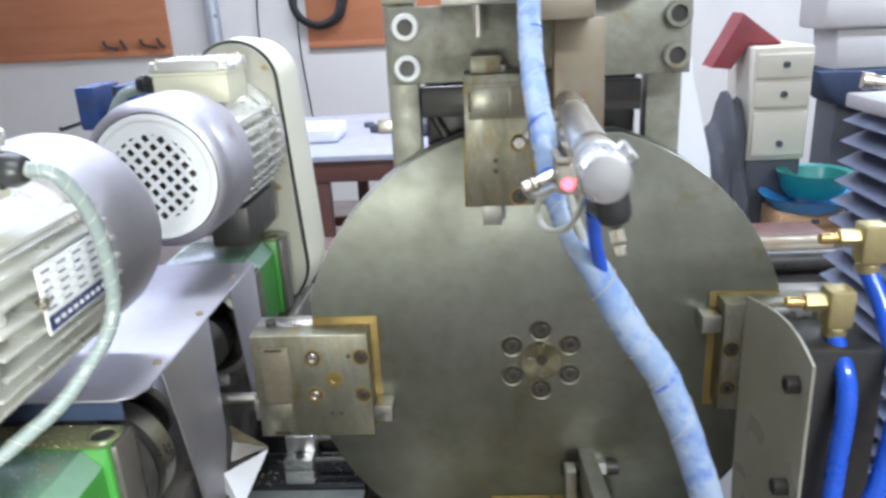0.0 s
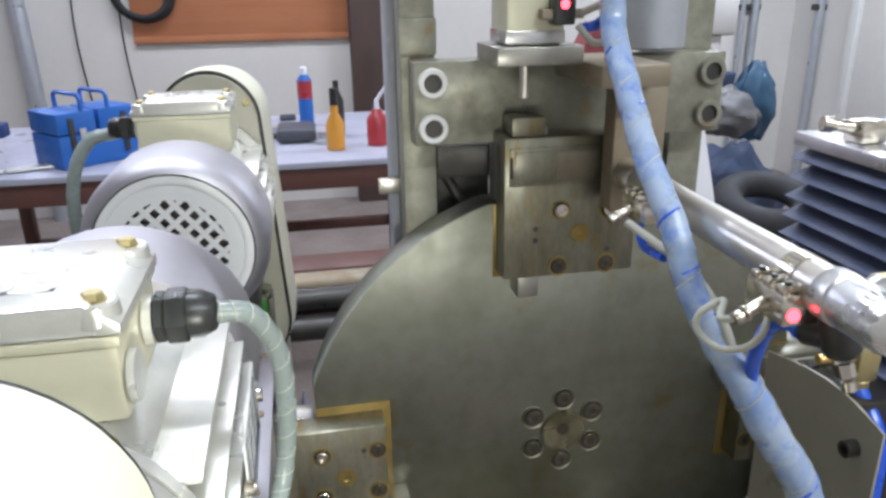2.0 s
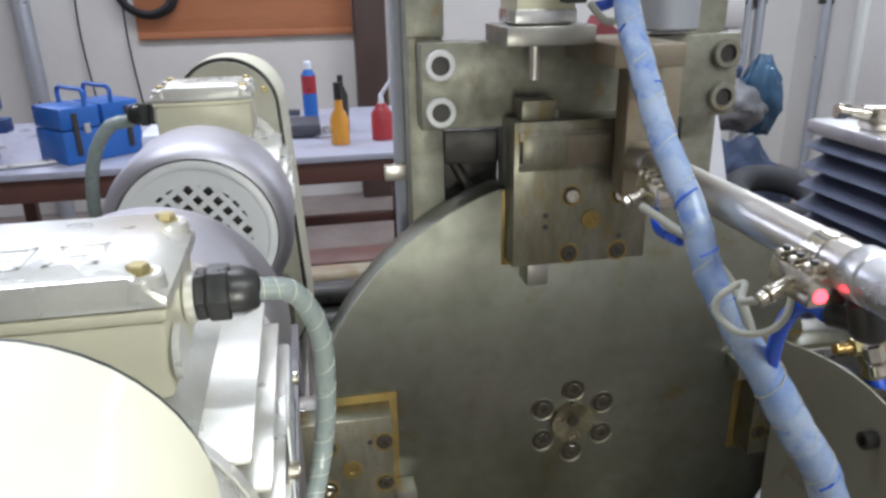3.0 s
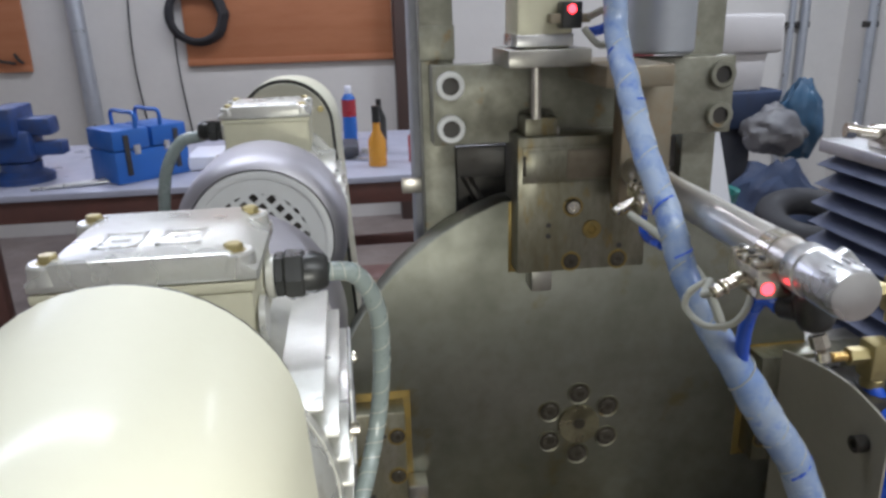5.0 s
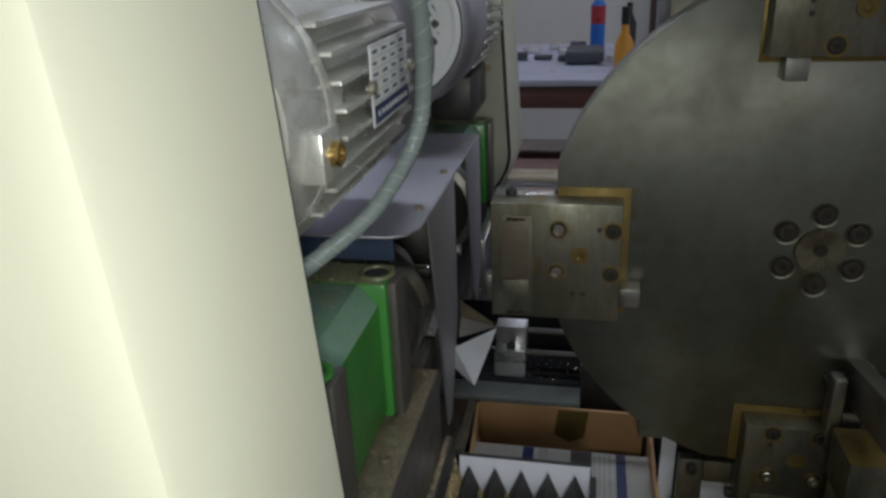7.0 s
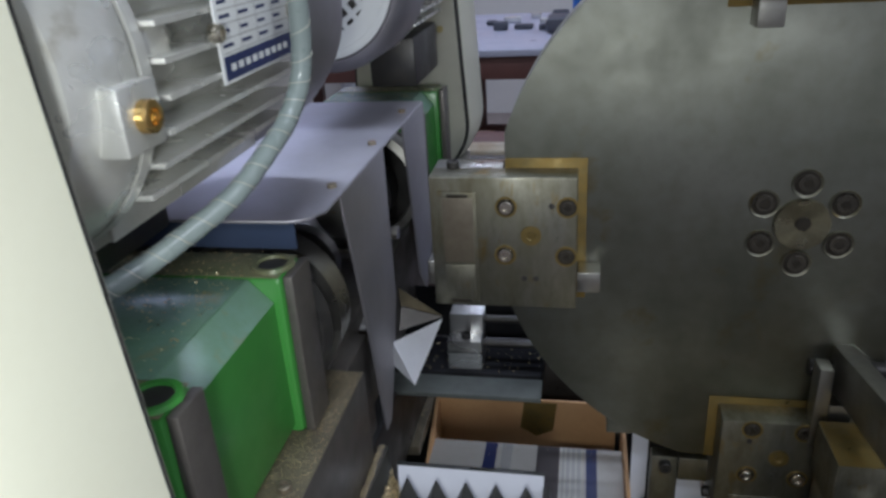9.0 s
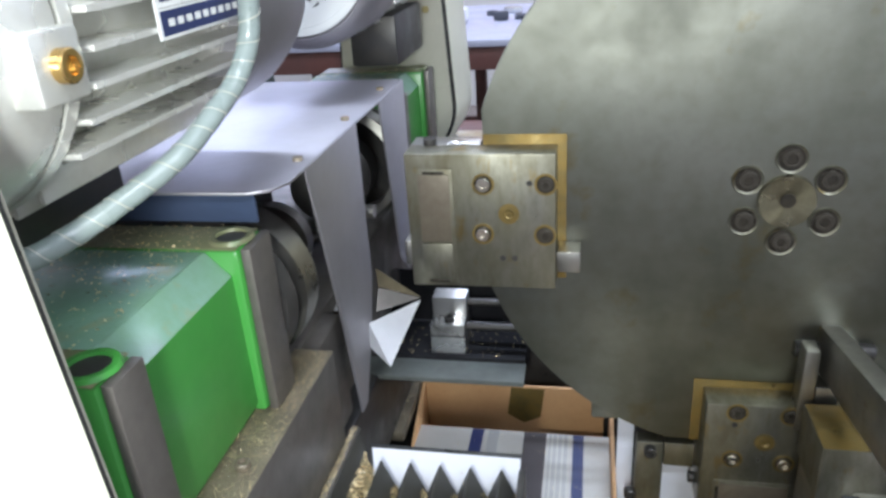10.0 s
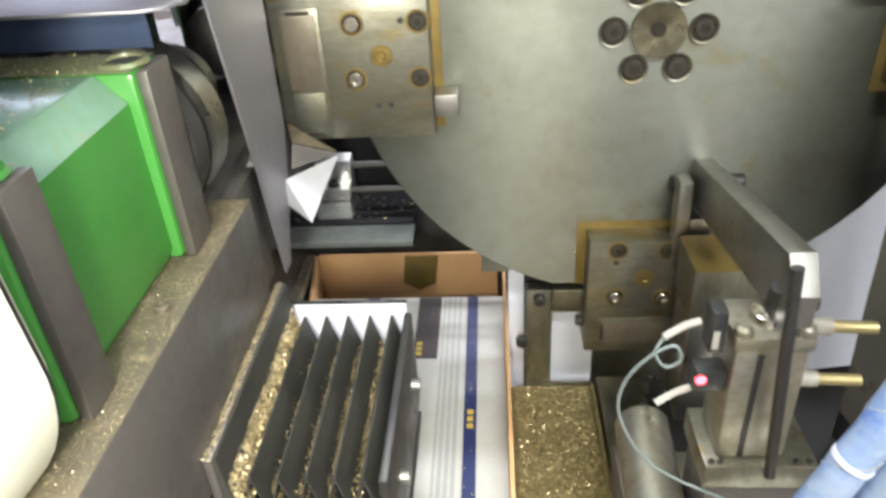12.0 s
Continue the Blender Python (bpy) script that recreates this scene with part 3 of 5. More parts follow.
# store corner behind the machine
cab = thing("drawer_cabinet", (1.09, 2.25, 0.0), "tall ivory plastic drawer cabinet", "cabinet")
part("carcass", box(0.985, 1.21, 2.2, 2.5, 0.70, 1.135, 0.01), BEIGE, cab)
part("foot_frame", box(0.99, 1.2, 2.21, 2.49, 0.0, 0.70, 0.006), DARKROOM, cab)
for z in (0.72, 0.91, 1.02):
    d = part("drawer", box(0.995, 1.2, 2.185, 2.2, z, z + (0.17 if z < 0.8 else 0.09), 0.006), BEIGE, cab)
    part("knob", rod((1.1, 2.185, z + 0.05), (1.1, 2.172, z + 0.05), 0.012), DARKROOM, d)
solid("red_sack", prism([(0.85, 1.06), (0.96, 1.26), (1.12, 1.14), (1.1, 1.136), (0.99, 1.138), (0.93, 1.05)], "y", 2.28, 2.42, 0.01), REDP2, "red plastic sack slumped over the cabinet", "sack")
bas = thing("basin_stack", (1.19, 2.1, 0.0), "sky-blue basin stacked on a pale wooden crate", "basin")
part("crate", box(1.06, 1.32, 2.0, 2.2, 0.40, 0.535, 0.01), CRATE, bas)
for z in (0.425, 0.49):
    part("crate_slat", box(1.055, 1.325, 1.988, 1.9995, z, z + 0.035, 0.004), CRATE, bas)
part("grip_slot", box(1.17, 1.20, 1.985, 1.9878, 0.50, 0.518, 0.002), DARKROOM, bas)
part("crate_base", box(1.10, 1.28, 2.02, 2.19, 0.0, 0.398, 0.01), DARKROOM, bas)
part("basin", lathe((1.19, 2.1, 0.537), (0, 0, 1), [(0, 0.12), (0.045, 0.16), (0.055, 0.172), (0.05, 0.155), (0.01, 0.115)], 32), LBLUE, bas)
solid("green_tub", lathe((1.215, 2.11, 0.578), (0, 0, 1), [(0, 0.085), (0.03, 0.115), (0.085, 0.128), (0.098, 0.134), (0.09, 0.118), (0.01, 0.08)], 32), TEAL, "teal plastic tub standing in the basin", "tub")
tyre = thing("rubber_tyre", (1.32, 1.75, 0.4), "old black rubber tyre on a dark drum", "tyre")
part("tyre", lathe((1.43, 1.72, 0.64), (-0.05, -0.25, 0.96), [(0.05 * math.sin(a * math.pi / 6), 0.14 + 0.055 * math.cos(a * math.pi / 6)) for a in range(12)], 32, closed=True), RUBBER, tyre)
part("drum", lathe((1.43, 1.74, 0.0), (0, 0, 1), [(0, 0.16), (0.55, 0.16), (0.57, 0.15)], 28), DARKROOM, tyre)
wx = thing("white_bin", (1.95, 3.2, 0.9), "grey-white plastic bin above a navy cloth cover", "bin")
BINGREY = mat("grey_white_bin_plastic", (0.46, 0.44, 0.43), 0.5, 0.0, (0.4, 0.38, 0.37), 5, 0.5, 60, 0.05)
part("bin", prism([(1.70, 1.13), (2.03, 1.13), (2.01, 0.935), (1.72, 0.935)], "y", 3.12, 3.4, 0.015), BINGREY, wx)
part("upper_box", box(1.63, 2.10, 3.1, 3.42, 1.1305, 1.33, 0.02), BINGREY, wx)
part("cloth", prism([(1.87 + 0.25 * math.cos(a * math.pi / 12), 0.934 - 0.2 * math.sin(a * math.pi / 12)) for a in range(13)], "y", 3.08, 3.4, 0.02), NAVY, wx)
part("stand", box(1.75, 2.0, 3.15, 3.38, 0.0, 0.76, 0.01), DARKROOM, wx)
bm = bmesh.new()
bmesh.ops.create_icosphere(bm, subdivisions=4, radius=0.2)
for w in bm.verts:
    w.co = Vector((w.co.x * 0.5, w.co.y, w.co.z * 2.2)) * (1 + 0.3 * noise.noise(w.co * 8)) + Vector((0.92, 2.3, 0.5))
solid("dark_sack", bm, DARKROOM, "heap of dark sacks in the store corner", "sack")


def sack(name, c, size, material, label, seed):
    """A slumped plastic sack with creases, tapered to a knot on top."""
    bm = bmesh.new()
    bmesh.ops.create_icosphere(bm, subdivisions=4, radius=1.0)
    for w in bm.verts:
        d = w.co.copy()
        n = 1 + 0.22 * noise.noise(d * 2.3 + Vector((seed, 0, 0))) + 0.09 * noise.noise(d * 6 + Vector((0, seed, 0)))
        taper = 1 - 0.35 * max(0.0, d.z) ** 2
        w.co = Vector((d.x * size[0] * n * taper, d.y * size[1] * n * taper, d.z * size[2] * n)) + Vector(c)
    solid(name, bm, material, label, "sack")


sack("plastic_sack", (2.03, 3.0, 0.74), (0.17, 0.12, 0.13), SACKGREY, "crumpled grey plastic sack below the bin", 1.7)
sack("plastic_bag", (2.20, 3.04, 0.78), (0.12, 0.10, 0.22), BAGBLUE, "hanging blue plastic bag beside the bin", 4.1)
sack("plastic_sack", (1.98, 2.85, 0.30), (0.30, 0.2, 0.31), NAVY, "dark slate sack standing on the floor", 7.3)
ob = thing("wall_conduit", (3.04, 4.38, 0), "pale green conduit clipped to the wall", "pipe")
part("conduit", rod((3.04, 4.40, 0.0), (3.04, 4.40, 3.1), 0.03, seg=16), PIPEM, ob)
part("conduit", rod((2.95, 4.41, 0.0), (2.95, 4.41, 3.1), 0.02, seg=16), PIPEM, ob)
part("clip", box(2.92, 3.09, 4.405, 4.449, 1.2, 1.24, 0.004), DARKSTEEL, ob)
ob = thing("wall_conduit", (3.36, 4.2, 0), "pale vertical conduit clipped in the wall corner", "pipe")
part("conduit", rod((3.36, 4.13, 0.0), (3.36, 4.13, 3.1), 0.03, seg=16), PIPEM, ob)
part("clip", box(3.30, 3.399, 4.11, 4.15, 1.2, 1.24, 0.004), DARKSTEEL, ob)
door = thing("door_1", (3.38, 3.3, 0), "pale painted door frame in the side wall", "door", kind="structure")
part("jamb", box(3.33, 3.398, 2.85, 2.93, 0, 2.1, 0.004), CEIL, door)
part("jamb", box(3.33, 3.398, 3.72, 3.80, 0, 2.1, 0.004), CEIL, door)
part("leaf", box(3.36, 3.398, 2.93, 3.72, 0.01, 2.08, 0.004), PLASTER, door)

# ---- machine bed ----
bed = thing("machine_bed", (-0.1, 0.0, 0.0), "welded grey steel machine bed with oily chips", "machine bed")
part("frame_beam", box(-0.62, 0.42, 0.20, 0.32, 0.0, 0.74, 0.004), DARKSTEEL, bed)
part("side_beam", box(-0.70, -0.62, -0.45, 0.45, 0.0, 0.76, 0.004), DARKSTEEL, bed)
part("cross_way", box(-0.62, -0.36, -0.36, 0.42, 0.70, 0.80, 0.004), DARKSTEEL, bed)
part("disc_column", box(-0.11, 0.11, 0.06, 0.2, 0.0, 1.12, 0.004), DARKSTEEL, bed)
part("chip_pan", box(-0.118, -0.0285, -0.42, 0.012, 0.600, 0.618, 0.002), CHIPBED, bed, "pan covered in oily brass chips")
part("pan_side_plate", box(-0.0275, 0.0195, -0.42, 0.012, 0.600, 0.630, 0.0015), CLAMPM, bed)
part("pan_rib", box(-0.034, -0.030, -0.42, 0.010, 0.6185, 0.623, 0.001), CHIPBED, bed)
part("frame_post", box(-0.102, -0.076, 0.014, 0.03, 0.600, 0.742, 0.002), CLAMPM, bed)
part("frame_top", box(-0.076, 0.03, 0.014, 0.03, 0.714, 0.742, 0.002), CLAMPM, bed)
part("frame_foot", box(-0.102, 0.03, 0.0125, 0.0135, 0.604, 0.622, 0.0003), CLAMPM, bed)
for p in ((-0.089, 0.012, 0.733), (-0.107, 0.0, 0.69)):
    part("screw", hexcap(p, (0, -1, 0), 0.006, 0.006), DARKSTEEL, bed)
part("back_panel", box(-0.029, 0.06, 0.038, 0.042, 0.60, 0.713, 0.001), CLAMPM, bed)
part("base_plate", box(-0.62, 0.45, -0.50, 0.20, 0.52, 0.55, 0.002), DARKSTEEL, bed)
part("front_plate", box(0.02, 0.14, -0.42, -0.12, 0.62, 0.66, 0.003), STEEL, bed)
part("chip_shelf", box(-0.435, -0.351, 0.052, 0.158, 0.688, 0.700, 0.001), CHIPDUST, bed, "oily shelf with scattered chips")
tagged(part("chip_litter", flakes(160, lambda r: (r.uniform(-0.43, -0.355), r.uniform(0.055, 0.15), 0.7005), 0.001, 4), CHIP, bed), kind="stuff")
pc = flakes(9000, lambda r: (r.uniform(-0.116, -0.036), r.uniform(-0.4, 0.008), 0.6185), 0.0009, 3)
tagged(part("chip_litter", pc, CHIP, bed, "loose brass chips"), kind="stuff")
sh = thing("white_sheet", (0.1, 0.2, 0.62), "white plastic sheet laid behind the disc", "sheet")
part("sheet", prism([(0.05, 0.60), (0.40, 0.86), (0.40, 0.864), (0.05, 0.604)], "y", 0.10, 0.19, 0), PAPER, sh)
part("flat_sheet", box(-0.0755, -0.030, 0.036, 0.0385, 0.60, 0.712, 0), PAPER, sh)
part("edge_strip", box(-0.1195, -0.1035, 0.036, 0.0385, 0.56, 0.76, 0), PAPER, sh)
part("draped_sheet", prism([(0.12, 0.55), (0.5, 0.60), (0.46, 0.93), (0.2, 0.80)], "y", 0.092, 0.0945), PAPER, sh)

# linear guide beyond the clamps
g = thing("linear_guide", (-0.29, 0.1, 0.74), "black guide plate with an aluminium stop block and steel rods", "linear guide")
part("plate", box(-0.365, -0.213, 0.052, 0.124, 0.775, 0.804, 0.002), GUIDEBLK, g)
part("front_bar", box(-0.38, -0.212, 0.018, 0.0515, 0.7945, 0.8005, 0.001), GUIDEBAR, g)
b = part("stop_block", prism([(0.058, 0.8045), (0.058, 0.838), (0.077, 0.838), (0.077, 0.860), (0.098, 0.860), (0.098, 0.8045)], "x", -0.312, -0.276, 0.0012), ALURAW, g)
part("clamp_slit", box(-0.3125, -0.2755, 0.0572, 0.0578, 0.8245, 0.8258, 0), BLACKP, b)
part("screw", hexcap((-0.293, 0.0675, 0.838), (0, 0, 1), 0.0052, 0.005), DARKSTEEL, b)
part("rod", rod((-0.2758, 0.088, 0.850), (-0.12, 0.088, 0.850), 0.0042), DARKSTEEL, g)
part("rod", rod((-0.2758, 0.070, 0.831), (-0.12, 0.070, 0.831), 0.0042), DARKSTEEL, g)
part("dark_wall", box(-0.40, -0.12, 0.1245, 0.1255, 0.8045, 0.868, 0), GUIDEBLK, g)
tagged(part("chip_litter", flakes(140, lambda r: (r.uniform(-0.36, -0.215), r.uniform(0.055, 0.12), 0.8045), 0.0012, 5), CHIP, g), kind="stuff")

# cardboard carton that catches the chips
c = thing("carton", (-0.22, 0.0, 0.60), "open brown carton printed with blue and grey stripes", "carton")
part("back_wall", box(-0.345, -0.130, 0.15, 0.154, 0.58, 0.702, 0.0005), CARD, c)
part("left_wall", prism([(0.15, 0.58), (0.15, 0.702), (0.06, 0.66), (0.06, 0.58)], "x", -0.349, -0.345), CARD, c)
part("side_wall", box(-0.124, -0.120, -0.42, 0.154, 0.58, 0.690, 0.0005), CARD, c)
part("printed_flap", box(-0.345, -0.1245, -0.42, 0.11, 0.664, 0.667, 0.0005), PRINT, c, "white flap with printed stripes")
for x0, x1, m, y0, y1 in ((-0.221, -0.195, INKK, 0.00, 0.109), (-0.165, -0.153, INKB, -0.42, 0.1085), (-0.282, -0.268, INKB, 0.0, 0.1085), (-0.262, -0.25, INKG, 0.0, 0.1085)):
    part("stripe", box(x0, x1, y0, y1, 0.6672, 0.6677, 0), m, c)
part("stripe", box(-0.192, -0.171, -0.42, 0.1085, 0.6672, 0.6675, 0), INKG, c, "pale grey printed band")
for i in range(3):
    part("stripe", box(-0.189 + 0.006 * i, -0.1872 + 0.006 * i, -0.42, 0.1085, 0.6676, 0.6678, 0), PRINT, c)
for i in range(3):
    part("lettering_bar", box(-0.218, -0.212, 0.005 + 0.008 * i, 0.010 + 0.008 * i, 0.668, 0.6684, 0), INKY, c)
    part("lettering_bar", box(-0.162, -0.156, -0.10 + 0.009 * i, -0.094 + 0.009 * i, 0.668, 0.6684, 0), INKY, c)
part("tape", prism([(-0.24, 0.700), (-0.20, 0.700), (-0.205, 0.66), (-0.225, 0.65), (-0.245, 0.662)], "y", 0.1488, 0.1498), AMBER, c, "brown parcel tape")
tagged(part("chip_litter", flakes(300, lambda r: (r.uniform(-0.3, -0.13), r.uniform(-0.3, 0.11), 0.6675), 0.001, 6), CHIP, c), kind="stuff")

# ---- index disc with four clamps ----
disc = thing("index_disc", (0, 0, 1.0), "upright ground-steel index disc with four bolted clamps", "index disc")
R, FL = 0.2525, 0.2405
pts = []
for q in range(4):
    a0 = math.acos(FL / R)
    for i in range(25):
        a = q * math.pi / 2 + a0 + (math.pi / 2 - 2 * a0) * i / 24
        pts.append((R * math.cos(a), 1.0 + R * math.sin(a)))
part("plate", prism(pts, "y", 0.0, 0.034, 0.0016), DISC, disc, "round plate with four flats and light machining haze")
part("hub", lathe((0, -0.0002, 1.0), (0, -1, 0), [(0, 0.0222), (0.0034, 0.0216), (0.0034, 0.0206), (0.0008, 0.0055), (0.0006, 0.0045)], 40), HUBM, disc, "brown turned hub with a hollow centre")
part("centre_bore", rod((0.001, -0.0004, 1.0005), (0.001, -0.0022, 1.0005), 0.0062, seg=9), BORE, disc)
for i in range(6):
    a = radians(90 - 60 * i)
    p = (0.035 * math.cos(a), -0.0006, 1.0 + 0.035 * math.sin(a))
    w = part("counterbore", lathe(p, (0, -1, 0), [(-0.0004, 0.0121), (0.0012, 0.0118), (0.0004, 0.0103), (-0.0004, 0.0103)], 28, closed=True), CLAMPM, disc)
    part("bore", rod((p[0], 0.0, p[2]), (p[0], -0.0008, p[2]), 0.0100, seg=28), BORE, disc)
    sc = part("cap_screw", hexcap((p[0], -0.0006, p[2]), (0, -1, 0), 0.0076, 0.0018), SCREWHEAD, disc)
    part("socket", rod((p[0], -0.0010, p[2]), (p[0], -0.0020, p[2]), 0.0036, seg=6), BORE, sc)


def turned(bm, q):
    bmesh.ops.transform(bm, verts=bm.verts, matrix=Matrix.Translation((0, 0, 1)) @ Matrix.Rotation(radians(90 * q), 4, "Y") @ Matrix.Translation((0, 0, -1)))
    return bm


for q in range(4):
    blk = part("clamp_block", turned(box(-0.302, -0.179, -0.027, -0.0005, 0.929, 1.048, 0.0012), q), CLAMPM, disc, "oily steel clamp block with amber dried coolant")
    part("outer_jaw", turned(box(-0.302, -0.242, -0.0003, 0.024, 0.929, 1.048, 0.001), q), STEEL, blk)
    part("oil_film", turned(box(-0.2400, -0.1715, -0.0010, -0.0004, 0.9265, 1.0565, 0.0003), q), AMBER, blk, "amber film of dried oil")
    part("pocket_frame", turned(prism([(-0.294, 0.933), (-0.262, 0.933), (-0.262, 1.036), (-0.294, 1.036)], "y", -0.0285, -0.0272, 0.0004), q), CLAMPM, blk)
    part("pocket_insert", turned(box(-0.291, -0.265, -0.0298, -0.0287, 0.972, 1.031, 0.0004), q), POCKET, blk)
    part("lower_insert", turned(box(-0.291, -0.265, -0.0300, -0.0287, 0.937, 0.970, 0.0006), q), CLAMPM, blk)
    for z in (1.0325, 0.9345):
        part("slot", turned(box(-0.287, -0.269, -0.0291, -0.0284, z - 0.0014, z + 0.0014, 0.0003), q), BORE, blk)
    part("key_block", turned(box(-0.1785, -0.159, -0.024, -0.0005, 0.9435, 0.962, 0.0008), q), STEEL, blk)
    part("stub", turned(box(-0.309, -0.3022, -0.02, 0.0, 0.945, 0.968, 0.001), q), STEEL, blk)
    # outer pair nickel-coloured for a highlight on the heads, inner pair dark
    for x, z, m in ((-0.187, 1.0225, SCREWHEAD), (-0.1878, 0.9785, SCREWHEAD), (-0.2375, 1.0225, NICKEL), (-0.239, 0.979, NICKEL)):
        part("bore_ring", turned(lathe((x, -0.0271, z), (0, -1, 0), [(0, 0.0092), (0.0006, 0.0092), (0.0006, 0.0074), (0, 0.0074)], 20, closed=True), q), AMBER, blk)
        part("bore", turned(rod((x, -0.0269, z), (x, -0.0275, z), 0.0078, seg=20), q), BORE, blk)
        part("cap_screw", turned(hexcap((x, -0.027, z), (0, -1, 0), 0.0058, 0.0016 if m is SCREWHEAD else 0.004), q), m, blk)
        if m is SCREWHEAD:
            part("socket", turned(rod((x, -0.0275, z), (x, -0.0288, z), 0.0030, seg=6), q), BORE, blk)
    part("pivot_boss", turned(lathe((-0.217, -0.0271, 0.997), (0, -1, 0), [(0, 0.0088), (0.0012, 0.0085), (0.0014, 0.004), (0.0004, 0.003)], 20), q), AMBER, blk)
    for x, z in ((-0.213, 0.957), (-0.223, 0.957), (-0.2, 1.0235)):
        part("pin_hole", turned(rod((x, -0.0268, z), (x, -0.0274, z), 0.0025, seg=10), q), DARKSTEEL, blk)
    part("top_screw", turned(hexcap((-0.285, 0.0, 1.048), (0, 0, 1), 0.0055, 0.006), q), DARKSTEEL, blk)

# ---- cross slide with two milling heads ----
SLIDE = []
base = thing("slide_base", (-0.45, -0.2, 0.82), "grey steel cross-slide base littered with brass chips", "machine slide")
SLIDE.append(base)
part("rail_bar", box(-0.358, -0.328, -0.415, -0.165, 0.842, 0.947, 0.0015), GREYFACE, base, "dull steel bar with oil and chips")
part("rail_bar", box(-0.3395, -0.328, 0.113, 0.37, 0.889, 0.952, 0.0015), STEEL, base)
for i in range(4):
    x = -0.327 + 0.024 * i
    part("far_pleat", prism([(x, 0.842), (x + 0.012, 0.886), (x + 0.024, 0.842)], "y", 0.135 + 0.006 * i, 0.33), PALEFOLD, base, "pale slate bellows fold")
part("oily_film", box(-0.3575, -0.3285, -0.4145, -0.1655, 0.9466, 0.9474, 0.0002), CHIPDUST, base, "oily film strewn with fine chips")
part("front_bar", box(-0.66, -0.358, -0.435, -0.405, 0.842, 0.947, 0.0015), STEEL, base)
part("saddle", box(-0.66, -0.3585, -0.404, 0.34, 0.84, 0.944, 0.002), GREYFACE, base)
part("bellows_flange", box(-0.3278, -0.3225, -0.32, -0.150, 0.80, 0.870, 0.001), GREYFACE, base)
part("bellows_panel", prism([(-0.3223, 0.869), (-0.3210, 0.869), (-0.3160, 0.812), (-0.3223, 0.812)], "y", -0.318, -0.151), BELLOWS, base, "dusty black first fold")
heap = flakes(7500, lambda r: (lambda f: (-0.3165 - 0.003 * f + 0.005 * (1 - f) * r.random(), r.uniform(-0.316, -0.153), 0.820 + 0.027 * f))(r.random() ** 1.3), 0.0009, 14, 0.003)
tagged(part("chip_litter", heap, CHIP, base, "long heap of brass chips"), kind="stuff")
part("screw", hexcap((-0.341, -0.287, 0.947), (0, 0, 1), 0.0046, 0.004), POCKET, base)
part("upright_bracket", box(-0.365, -0.345, -0.163, -0.10, 0.846, 0.94, 0.002), GREYFACE, base)
tagged(part("chip_litter", flakes(3600, lambda r: (r.uniform(-0.357, -0.329), -0.41 + 0.243 * r.random() ** 0.8, 0.9476), 0.0004, 11), CHIP, base), kind="stuff")
tagged(part("chip_litter", flakes(1100, lambda r: (r.uniform(-0.3275, -0.3228), r.uniform(-0.32, -0.152), 0.8703), 0.0006, 12, 0.002), CHIP, base), kind="stuff")


